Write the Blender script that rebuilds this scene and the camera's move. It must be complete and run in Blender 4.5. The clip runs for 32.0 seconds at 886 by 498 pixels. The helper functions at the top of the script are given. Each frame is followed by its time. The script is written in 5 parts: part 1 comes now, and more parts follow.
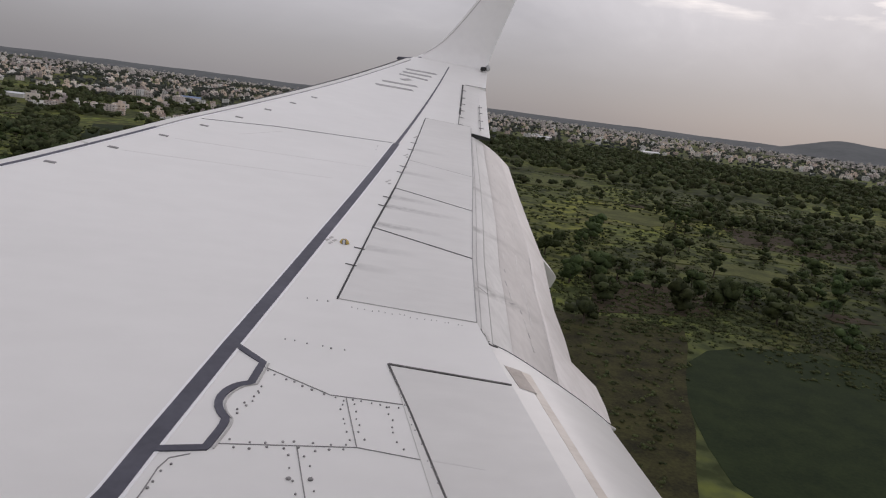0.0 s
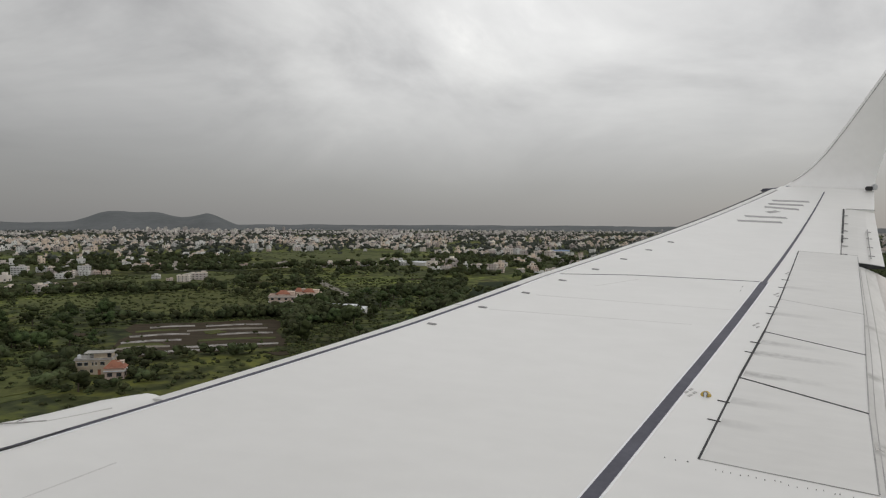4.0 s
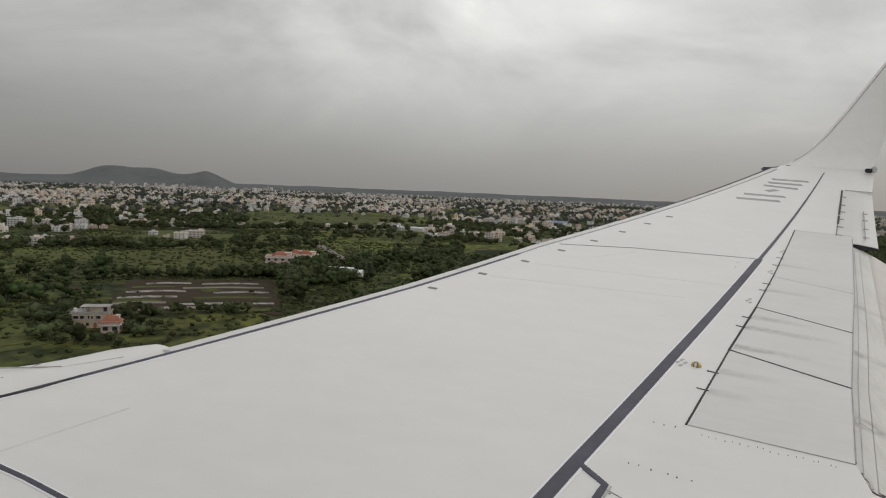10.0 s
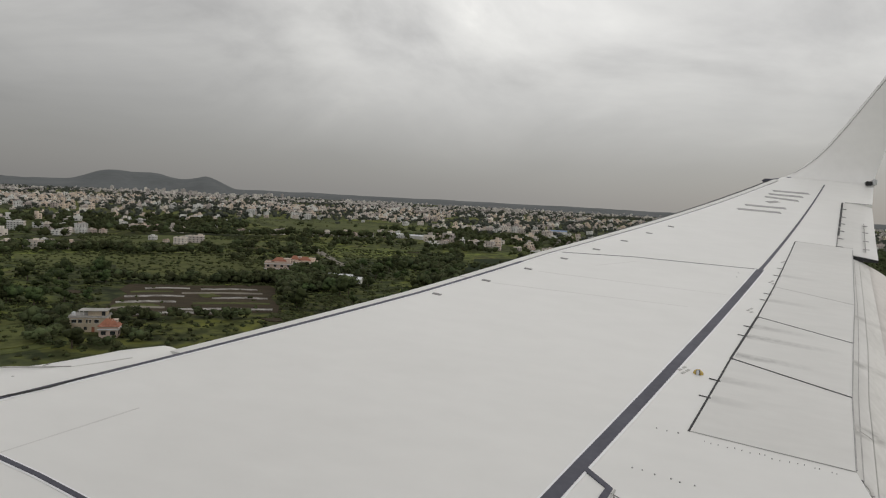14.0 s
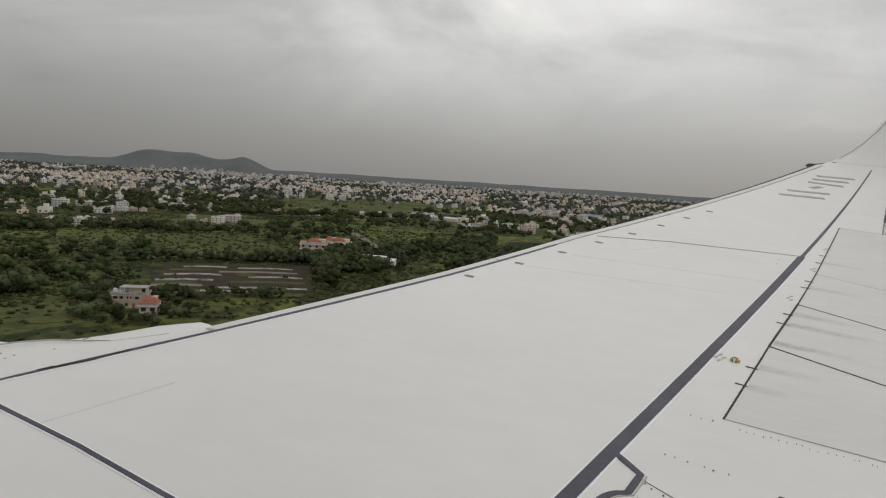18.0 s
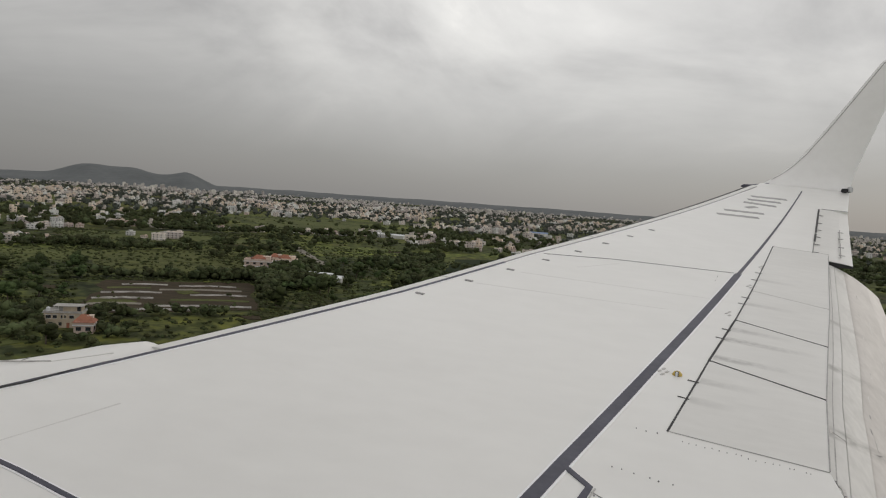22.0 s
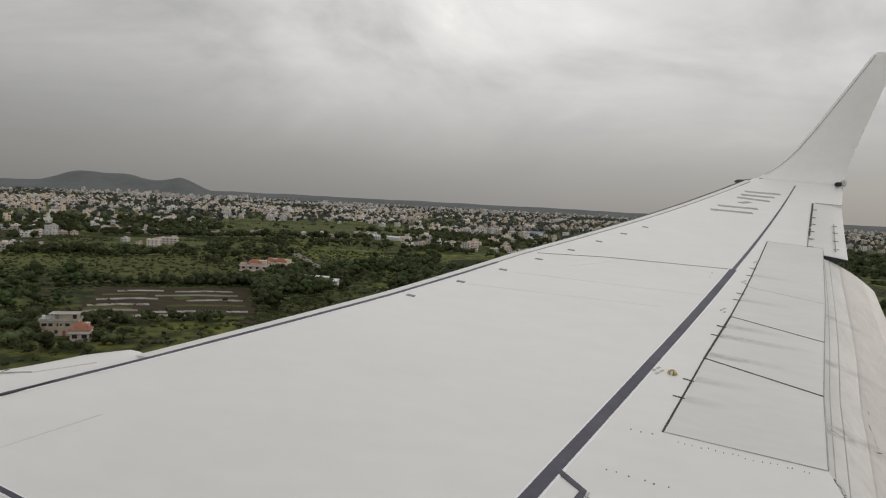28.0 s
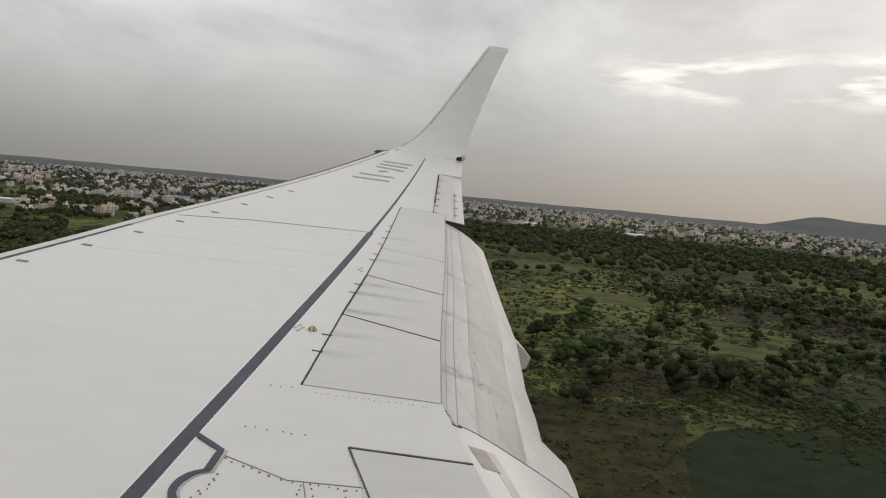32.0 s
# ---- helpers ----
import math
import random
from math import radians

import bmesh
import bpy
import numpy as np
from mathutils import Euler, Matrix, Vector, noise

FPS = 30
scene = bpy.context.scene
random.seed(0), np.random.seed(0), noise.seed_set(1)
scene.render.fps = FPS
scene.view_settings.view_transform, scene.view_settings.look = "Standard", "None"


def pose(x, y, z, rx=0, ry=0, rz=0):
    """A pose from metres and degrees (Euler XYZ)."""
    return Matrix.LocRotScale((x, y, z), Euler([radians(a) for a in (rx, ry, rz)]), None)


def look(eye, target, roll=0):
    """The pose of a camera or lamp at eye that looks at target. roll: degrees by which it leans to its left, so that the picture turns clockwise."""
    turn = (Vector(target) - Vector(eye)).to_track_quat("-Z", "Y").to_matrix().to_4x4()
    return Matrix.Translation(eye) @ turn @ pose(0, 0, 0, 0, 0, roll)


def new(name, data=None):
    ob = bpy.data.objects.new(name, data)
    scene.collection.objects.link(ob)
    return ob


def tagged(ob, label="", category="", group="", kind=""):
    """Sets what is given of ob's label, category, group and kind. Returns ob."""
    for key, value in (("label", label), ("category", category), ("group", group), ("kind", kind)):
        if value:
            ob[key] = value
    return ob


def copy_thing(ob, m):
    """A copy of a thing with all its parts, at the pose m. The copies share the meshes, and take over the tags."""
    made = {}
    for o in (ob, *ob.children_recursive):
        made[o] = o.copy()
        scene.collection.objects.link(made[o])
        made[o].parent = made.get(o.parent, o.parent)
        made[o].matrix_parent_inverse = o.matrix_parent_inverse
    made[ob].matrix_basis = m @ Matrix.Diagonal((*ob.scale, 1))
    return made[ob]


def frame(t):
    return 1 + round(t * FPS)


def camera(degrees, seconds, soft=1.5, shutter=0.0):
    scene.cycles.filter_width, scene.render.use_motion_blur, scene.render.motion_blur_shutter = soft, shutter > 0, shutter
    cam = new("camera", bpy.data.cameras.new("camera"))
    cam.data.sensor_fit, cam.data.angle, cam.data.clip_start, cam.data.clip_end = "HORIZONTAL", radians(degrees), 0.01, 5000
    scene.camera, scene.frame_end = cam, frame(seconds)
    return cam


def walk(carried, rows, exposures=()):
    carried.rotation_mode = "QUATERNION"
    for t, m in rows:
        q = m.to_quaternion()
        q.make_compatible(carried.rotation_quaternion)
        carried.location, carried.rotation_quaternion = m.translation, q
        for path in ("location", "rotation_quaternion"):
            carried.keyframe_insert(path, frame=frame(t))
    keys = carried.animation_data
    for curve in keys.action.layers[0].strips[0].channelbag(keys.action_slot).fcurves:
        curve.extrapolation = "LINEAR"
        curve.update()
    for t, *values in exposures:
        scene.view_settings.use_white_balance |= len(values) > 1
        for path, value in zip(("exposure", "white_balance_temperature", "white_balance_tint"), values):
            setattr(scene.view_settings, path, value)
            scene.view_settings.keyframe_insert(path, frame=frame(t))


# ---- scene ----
# ---- camera ----
cam = camera(63.9, 32.0, soft=1.15)
PATH = [
    (0, -0.088, 0.130, -0.027, 78.00, -7.19, -13.49),
    (0.3, -0.056, 0.040, -0.043, 79.67, -5.44, -5.59),
    (0.5, -0.056, 0.052, -0.036, 80.41, -4.98, -1.04),
    (0.8, -0.037, 0.090, -0.019, 81.45, -3.93, 4.96),
    (1, -0.016, 0.109, -0.017, 82.12, -3.62, 8.56),
    (1.5, -0.016, 0.131, -0.053, 84.50, -2.58, 13.40),
    (2, 0.013, 0.166, -0.023, 85.85, -2.11, 14.76),
    (2.5, 0.054, 0.168, -0.004, 86.68, -1.11, 14.91),
    (3, 0.043, 0.164, 0.019, 86.74, -0.38, 14.99),
    (3.5, 0.027, 0.153, 0.023, 87.28, -0.01, 14.93),
    (5.5, 0.045, 0.137, 0.029, 88.04, -1.60, 14.95),
    (6, 0.047, 0.143, 0.021, 88.06, -1.50, 14.89),
    (6.5, 0.061, 0.128, 0.027, 87.74, -1.50, 15.19),
    (7, 0.056, 0.118, 0.028, 87.12, -1.82, 15.49),
    (7.5, 0.073, 0.144, 0.017, 86.55, -1.99, 15.98),
    (8, 0.065, 0.155, 0.024, 85.69, -2.48, 16.27),
    (8.5, 0.032, 0.154, 0.029, 84.97, -2.92, 16.21),
    (9, 0.017, 0.162, 0.013, 84.78, -2.82, 15.69),
    (9.5, 0.021, 0.118, 0.018, 84.58, -2.51, 15.16),
    (10, 0.017, 0.014, 0.023, 85.08, -2.40, 14.86),
    (10.5, 0.015, -0.035, 0.024, 85.99, -2.31, 15.20),
    (11, -0.004, -0.075, 0.026, 86.75, -2.47, 15.32),
    (11.5, -0.016, -0.092, 0.010, 87.42, -2.53, 15.30),
    (12, -0.013, -0.106, 0.009, 87.55, -2.60, 15.27),
    (12.5, -0.006, -0.100, 0.011, 87.32, -2.58, 15.25),
    (13, -0.001, -0.091, 0.017, 86.65, -2.83, 15.31),
    (13.5, -0.016, -0.068, 0.008, 86.13, -3.02, 15.10),
    (15.5, 0.005, -0.034, 0.020, 85.08, -2.76, 14.31),
    (16, -0.003, -0.023, 0.005, 84.98, -2.70, 14.64),
    (16.5, -0.009, -0.033, 0.000, 84.81, -2.71, 15.41),
    (17, 0.006, -0.030, -0.005, 84.74, -2.73, 16.34),
    (17.5, 0.006, -0.032, 0.013, 84.41, -3.12, 17.25),
    (18, -0.015, -0.029, 0.001, 84.17, -3.64, 17.63),
    (18.5, -0.027, -0.032, -0.008, 84.06, -4.13, 17.60),
    (19, -0.005, -0.059, -0.001, 84.08, -4.26, 17.63),
    (19.5, -0.021, -0.051, -0.018, 84.79, -3.78, 16.59),
    (20, -0.017, -0.038, -0.017, 85.13, -3.76, 15.99),
    (20.5, -0.017, -0.029, -0.009, 85.33, -3.92, 15.40),
    (21, -0.021, -0.023, -0.002, 85.35, -4.10, 14.85),
    (21.5, -0.030, -0.038, -0.008, 85.54, -4.10, 14.04),
    (22, -0.029, -0.082, 0.006, 85.84, -4.06, 13.39),
    (22.5, -0.028, -0.104, 0.003, 86.30, -3.76, 13.05),
    (23, -0.027, -0.134, 0.011, 86.25, -3.81, 13.19),
    (23.5, -0.027, -0.128, 0.002, 86.09, -3.92, 13.45),
    (24, -0.028, -0.122, -0.001, 85.86, -3.93, 13.72),
    (24.5, -0.039, -0.130, -0.001, 85.71, -3.70, 13.90),
    (25, -0.048, -0.144, 0.015, 85.41, -3.53, 14.04),
    (25.5, -0.018, -0.124, 0.005, 85.51, -3.15, 14.21),
    (26, 0.001, -0.107, -0.014, 85.83, -2.60, 14.20),
    (26.5, 0.000, -0.049, -0.019, 85.79, -2.47, 13.74),
    (28.5, -0.005, 0.010, 0.008, 86.19, -3.22, 12.80),
    (29, -0.012, 0.002, 0.007, 86.57, -3.39, 12.60),
    (29.5, -0.017, -0.007, 0.007, 86.86, -3.66, 12.44),
    (30, 0.009, -0.011, -0.001, 87.60, -3.54, 12.32),
    (30.5, 0.009, -0.021, -0.016, 87.85, -3.70, 11.90),
    (30.8, 0.018, -0.019, 0.012, 85.80, -2.96, 9.45),
    (31, 0.023, -0.040, -0.004, 83.88, -1.27, 6.17),
    (31.2, 0.022, -0.034, -0.018, 82.50, 0.00, 1.10),
    (31.4, 0.038, -0.008, -0.015, 82.63, -0.76, -3.92),
    (31.5, 0.041, -0.012, -0.018, 83.41, -1.29, -6.53),
    (32, 0.057, -0.020, -0.031, 85.27, -5.25, -14.63),
]
EXPOSURES = [(0.0, 0.02, 6320, 19), (0.5, 0.05, 6200, 17), (1.0, 0.08, 6220, 18), (2.0, 0.12, 6300, 16), (3.0, 0.14, 6400, 12), (6.0, 0.08, 6560, 10), (32.0, 0.08, 6600, 11)]
walk(cam, [(t, pose(x, y, z, a, b, c)) for t, x, y, z, a, b, c in PATH], EXPOSURES)

GROUND_Z = -55.0     # the aircraft is some 55 m above the fields


# ---- sky and sun ----
def nodes_of(tree, fresh=True):
    if fresh:
        tree.nodes.clear()

    def add(kind, **values):
        n = tree.nodes.new(kind)
        for key, value in values.items():
            if key.startswith("in_"):
                n.inputs[int(key[3:])].default_value = value
            elif key == "op":
                n.operation = value
            elif key == "blend":
                n.blend_type = value
        return n

    def link(a, b, out=0, inp=0):
        tree.links.new(a.outputs[out], b.inputs[inp])
        return b
    return add, link


def ramp(node, stops):
    el = node.color_ramp.elements
    while len(el) < len(stops):
        el.new(0.5)
    for e, (p, c) in zip(el, stops):
        e.position = p
        e.color = (*c, 1) if len(c) == 3 else c
    return node


SUN_AZ, SUN_EL = 42.0, 24.0
world = bpy.data.worlds.new("overcast_sky")
scene.world = world
world.use_nodes = True
add, link = nodes_of(world.node_tree)
geo = add("ShaderNodeTexCoord")
sep = link(geo, add("ShaderNodeSeparateXYZ"))
# cloud layer: directions flattened on to a ceiling
zc = link(sep, add("ShaderNodeMath", op="ADD", in_1=0.42), 2)
zc = link(zc, add("ShaderNodeMath", op="MAXIMUM", in_1=0.05))
fx = add("ShaderNodeMath", op="DIVIDE")
link(sep, fx, 0), link(zc, fx, 0, 1)
fy = add("ShaderNodeMath", op="DIVIDE")
link(sep, fy, 1), link(zc, fy, 0, 1)
flat = add("ShaderNodeCombineXYZ")
link(fx, flat), link(fy, flat, 0, 1)
big = link(flat, add("ShaderNodeTexNoise"))
big.inputs["Scale"].default_value, big.inputs["Detail"].default_value, big.inputs["Distortion"].default_value = 1.45, 8, 0.5
big.inputs["Roughness"].default_value = 0.56
small = link(flat, add("ShaderNodeTexNoise"))
small.inputs["Scale"].default_value, small.inputs["Detail"].default_value, small.inputs["Distortion"].default_value = 2.6, 6, 0.8
grad = ramp(link(sep, add("ShaderNodeValToRGB"), 2), [
    (0.0, (0.305, 0.303, 0.296)), (0.05, (0.375, 0.374, 0.366)), (0.12, (0.53, 0.53, 0.52)), (0.20, (0.69, 0.69, 0.675)),
    (0.38, (0.72, 0.72, 0.71)), (1.0, (0.66, 0.66, 0.66))])
amp = ramp(link(big, add("ShaderNodeValToRGB")), [(0.33, (0.68, 0.68, 0.69)), (0.47, (0.95, 0.95, 0.955)), (0.58, (1.12, 1.12, 1.12)), (0.68, (1.42, 1.41, 1.39))])
amp2 = ramp(link(small, add("ShaderNodeValToRGB")), [(0.30, (0.94, 0.94, 0.945)), (0.70, (1.07, 1.07, 1.065))])
m1 = add("ShaderNodeMixRGB", blend="MULTIPLY", in_0=1.0)
link(grad, m1, 0, 1), link(amp, m1, 0, 2)
fade = add("ShaderNodeMapRange", in_1=0.03, in_2=0.2)
link(sep, fade, 2)
m2 = add("ShaderNodeMixRGB", blend="MIX")
link(fade, m2), link(grad, m2, 0, 1), link(m1, m2, 0, 2)
m3 = add("ShaderNodeMixRGB", blend="MULTIPLY")
link(fade, m3), link(m2, m3, 0, 1), link(amp2, m3, 0, 2)
# thinner cloud towards the sun, with a torn bright gap
sundir = add("ShaderNodeCombineXYZ", in_0=math.sin(radians(SUN_AZ)), in_1=math.cos(radians(SUN_AZ)), in_2=math.tan(radians(13.0)))
norm = link(sundir, add("ShaderNodeVectorMath", op="NORMALIZE"))
dot = add("ShaderNodeVectorMath", op="DOT_PRODUCT")
link(geo, dot), link(norm, dot, 0, 1)
near = add("ShaderNodeMapRange", in_1=0.93, in_2=1.0)
link(dot, near, 1)
# a torn bright gap low in the cloud
low = add("ShaderNodeMapRange", in_1=0.135, in_2=0.165)
link(sep, low, 2)
high = add("ShaderNodeMapRange", in_1=0.175, in_2=0.215, in_3=1.0, in_4=0.0)
link(sep, high, 2)
band = add("ShaderNodeMath", op="MULTIPLY")
link(low, band), link(high, band, 0, 1)
tear = add("ShaderNodeMapRange", in_1=0.50, in_2=0.62)
streak_at = add("ShaderNodeMapping")
streak_at.inputs["Scale"].default_value = (1.0, 1.0, 6.0)
link(geo, streak_at)
streak = link(streak_at, add("ShaderNodeTexNoise"))
streak.inputs["Scale"].default_value, streak.inputs["Detail"].default_value, streak.inputs["Distortion"].default_value = 6.0, 7, 0.3
link(streak, tear)
wide = add("ShaderNodeMapRange", in_1=0.955, in_2=0.985)
link(dot, wide, 1)
gap = add("ShaderNodeMath", op="MULTIPLY")
link(band, gap), link(tear, gap, 0, 1)
gap2 = add("ShaderNodeMath", op="MULTIPLY")
link(gap, gap2), link(wide, gap2, 0, 1)
m4 = add("ShaderNodeMixRGB", blend="ADD", in_2=(0.60, 0.54, 0.42, 1))
link(gap2, m4), link(m3, m4, 0, 1)
glow = link(near, add("ShaderNodeMath", op="MULTIPLY", in_1=0.06))
m5 = add("ShaderNodeMixRGB", blend="ADD", in_2=(1.0, 0.93, 0.82, 1))
link(glow, m5), link(m4, m5, 0, 1)
# a paler stretch of the cloud ceiling abeam of the wing
pale_way = add("ShaderNodeCombineXYZ", in_0=math.sin(radians(-15.0)), in_1=math.cos(radians(-15.0)), in_2=math.tan(radians(21.0)))
pale_dir = link(pale_way, add("ShaderNodeVectorMath", op="NORMALIZE"))
pale_dot = add("ShaderNodeVectorMath", op="DOT_PRODUCT")
link(geo, pale_dot), link(pale_dir, pale_dot, 0, 1)
pale = add("ShaderNodeMapRange", in_1=0.94, in_2=1.0, in_3=0.0, in_4=0.10)
link(pale_dot, pale, 1)
m8 = add("ShaderNodeMixRGB", blend="ADD", in_2=(1.0, 1.0, 0.98, 1))
link(pale, m8), link(m5, m8, 0, 1)
side = add("ShaderNodeMapRange", in_1=-0.75, in_2=-0.05, in_3=0.70, in_4=0.96)
link(sep, side, 0)
m6 = add("ShaderNodeVectorMath", op="SCALE")
link(m8, m6)
world.node_tree.links.new(side.outputs[0], m6.inputs["Scale"])
# the unseen sky behind the aircraft is made brighter, to light winglet and wing
behind = add("ShaderNodeMapRange", in_1=0.15, in_2=-0.55, in_3=1.0, in_4=1.20)
link(sep, behind, 1)
m7 = add("ShaderNodeVectorMath", op="SCALE")
link(m6, m7)
world.node_tree.links.new(behind.outputs[0], m7.inputs["Scale"])
clouds = link(m7, add("ShaderNodeBackground", in_1=1.0))
sky = add("ShaderNodeTexSky")
sky.sky_type = "NISHITA"
sky.sun_disc = False
sky.sun_elevation, sky.sun_rotation = radians(SUN_EL), radians(SUN_AZ)
blue = link(sky, add("ShaderNodeBackground", in_1=0.05))
mixed = add("ShaderNodeMixShader", in_0=0.93)
link(blue, mixed, 0, 1), link(clouds, mixed, 0, 2)
link(mixed, add("ShaderNodeOutputWorld"))

sun_data = bpy.data.lights.new("sun", "SUN")
sun_data.energy, sun_data.angle, sun_data.color = 0.35, radians(24), (1.0, 0.95, 0.88)
sun = new("sun", sun_data)
sun.matrix_world = look((120, 150, 120), (120 - math.sin(radians(SUN_AZ)), 150 - math.cos(radians(SUN_AZ)), 120 - math.tan(radians(SUN_EL))))


# ---- materials ----
def surface(name, dark, light, scale=1.0, rough=0.6, metal=0.0, stretch=(1, 1, 1), bump=0.0, spread=0.0, fine=0.0, spec=0.5, coords="Object",
            island=False, contrast=(0.35, 0.65)):
    """A painted or grown surface: two colours by two scales of noise, a tint by chance per object (or per island) and fine relief."""
    m = bpy.data.materials.new(name)
    m.use_nodes = True
    add, link = nodes_of(m.node_tree)
    at = add("ShaderNodeTexCoord")
    mp = add("ShaderNodeMapping")
    mp.inputs["Scale"].default_value = stretch
    link(at, mp, {"Object": 3, "Generated": 0}[coords])
    n1 = link(mp, add("ShaderNodeTexNoise"))
    n1.inputs["Scale"].default_value, n1.inputs["Detail"].default_value, n1.inputs["Roughness"].default_value = scale, 5, 0.6
    n2 = link(mp, add("ShaderNodeTexNoise"))
    n2.inputs["Scale"].default_value, n2.inputs["Detail"].default_value = scale * 9.0, 3
    mixn = add("ShaderNodeMath", op="MULTIPLY_ADD", in_1=0.35)
    link(n2, mixn)
    half = link(n1, add("ShaderNodeMath", op="MULTIPLY", in_1=0.65))
    link(half, mixn, 0, 2)
    col = ramp(link(mixn, add("ShaderNodeValToRGB")), [(contrast[0], dark), (contrast[1], light)])
    last = col
    if spread:
        rnd = add("ShaderNodeNewGeometry") if island else add("ShaderNodeObjectInfo")
        val = add("ShaderNodeMapRange", in_3=1 - spread, in_4=1 + spread)
        tree = m.node_tree
        tree.links.new(rnd.outputs["Random Per Island" if island else "Random"], val.inputs[0])
        hsv = add("ShaderNodeHueSaturation")
        hue = add("ShaderNodeMapRange", in_3=0.5 - spread * 0.06, in_4=0.5 + spread * 0.06)
        tree.links.new(rnd.outputs["Random Per Island" if island else "Random"], hue.inputs[0])
        tree.links.new(hue.outputs[0], hsv.inputs["Hue"])
        tree.links.new(val.outputs[0], hsv.inputs["Value"])
        tree.links.new(last.outputs[0], hsv.inputs["Color"])
        last = hsv
    b = add("ShaderNodeBsdfPrincipled")
    link(last, b)
    b.inputs["Roughness"].default_value, b.inputs["Metallic"].default_value = rough, metal
    b.inputs["Specular IOR Level"].default_value = spec
    if bump:
        bp = add("ShaderNodeBump", in_0=bump, in_1=0.02)
        link(n2 if fine else n1, bp, 0, bp.inputs.find("Height"))
        m.node_tree.links.new(bp.outputs[0], b.inputs["Normal"])
    link(b, add("ShaderNodeOutputMaterial"))
    return m


WHITE = surface("white_wing_paint", (0.755, 0.748, 0.722), (0.810, 0.803, 0.777), 0.55, 0.34, stretch=(0.7, 1.2, 1), bump=0.03, spec=0.45)
# The wing's white, lifted: light falling on the winglet is put into its colour.
WHITE_LIT = surface("lit_winglet_paint", (0.80, 0.79, 0.775), (0.86, 0.85, 0.835), 0.8, 0.30, bump=0.02, spec=0.5)
WHITE2 = surface("white_panel_paint", (0.660, 0.652, 0.626), (0.730, 0.722, 0.695), 0.9, 0.38, stretch=(0.6, 1.4, 1), bump=0.03, spec=0.4)


def smear(m, y0, slope, width, x0, x1, strength):
    """Adds a soft dark soot streak to a paint, along the chord at span y0."""
    tree = m.node_tree
    add, link = nodes_of(tree, False)
    b = next(n for n in tree.nodes if n.type == "BSDF_PRINCIPLED")
    paint = b.inputs["Base Color"].links[0].from_socket
    at = add("ShaderNodeTexCoord")
    sep = link(at, add("ShaderNodeSeparateXYZ"), 3)
    line = add("ShaderNodeMath", op="MULTIPLY_ADD", in_1=-slope, in_2=x0 * slope - y0)
    link(sep, line, 0)
    off = add("ShaderNodeMath", op="ADD")
    link(sep, off, 1), link(line, off, 0, 1)
    sq = add("ShaderNodeMath", op="MULTIPLY")
    link(off, sq), link(off, sq, 0, 1)
    across = add("ShaderNodeMapRange", in_1=0.0, in_2=width * width, in_3=1.0, in_4=0.0)
    link(sq, across)
    along = add("ShaderNodeMapRange", in_1=x0, in_2=x1, in_3=1.0, in_4=0.0)
    link(sep, along, 0)
    grain = link(at, add("ShaderNodeTexNoise"), 3)
    grain.inputs["Scale"].default_value, grain.inputs["Detail"].default_value = 16.0, 5
    uneven = add("ShaderNodeMapRange", in_1=0.35, in_2=0.62, in_3=0.2, in_4=strength)
    link(grain, uneven)
    f1 = add("ShaderNodeMath", op="MULTIPLY")
    link(across, f1), link(along, f1, 0, 1)
    f2 = add("ShaderNodeMath", op="MULTIPLY")
    link(f1, f2), link(uneven, f2, 0, 1)
    mix = add("ShaderNodeMixRGB", blend="MIX", in_2=(0.15, 0.14, 0.13, 1))
    link(f2, mix)
    tree.links.new(paint, mix.inputs[1])
    tree.links.new(mix.outputs[0], b.inputs["Base Color"])


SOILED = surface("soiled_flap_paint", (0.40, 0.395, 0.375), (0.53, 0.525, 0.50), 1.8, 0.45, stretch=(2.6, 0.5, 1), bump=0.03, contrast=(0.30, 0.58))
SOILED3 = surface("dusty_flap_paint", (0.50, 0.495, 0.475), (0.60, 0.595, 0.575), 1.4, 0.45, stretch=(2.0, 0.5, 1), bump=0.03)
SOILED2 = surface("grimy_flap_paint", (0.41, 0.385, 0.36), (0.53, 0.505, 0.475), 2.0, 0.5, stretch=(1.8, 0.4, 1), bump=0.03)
SPOILER_PAINT = WHITE2.copy()
SPOILER_PAINT.name = "sooty_spoiler_paint"
for y0, x0, length, strength in ((5.66, 0.81, 0.62, 0.62), (5.10, 0.66, 0.42, 0.40), (6.16, 0.96, 0.75, 0.60), (6.46, 1.05, 0.50, 0.50), (4.72, 0.55, 0.30, 0.30), (7.38, 1.33, 0.50, 0.34), (8.45, 1.62, 0.45, 0.30)):
    smear(SPOILER_PAINT, y0, -0.13, 0.075, x0, x0 + length, strength)
for paint in (SOILED, SOILED2, SOILED3):
    smear(paint, 4.76, -0.14, 0.11, 1.30, 2.05, 0.95)
    smear(paint, 6.05, -0.10, 0.09, 1.65, 2.35, 0.65)
    smear(paint, 7.40, -0.10, 0.10, 2.00, 2.60, 0.55)
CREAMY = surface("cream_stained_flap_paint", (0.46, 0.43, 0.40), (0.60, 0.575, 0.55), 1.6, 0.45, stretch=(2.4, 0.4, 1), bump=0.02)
BEIGE = surface("beige_sealed_paint", (0.56, 0.50, 0.43), (0.70, 0.65, 0.58), 2.5, 0.5, stretch=(0.5, 2, 1))
GREYLINE = surface("dark_grey_walkway_paint", (0.052, 0.052, 0.072), (0.095, 0.095, 0.124), 3.0, 0.6, spread=0.05)
SEAM = surface("dark_panel_seam", (0.045, 0.042, 0.042), (0.14, 0.135, 0.13), 5.0, 0.7)
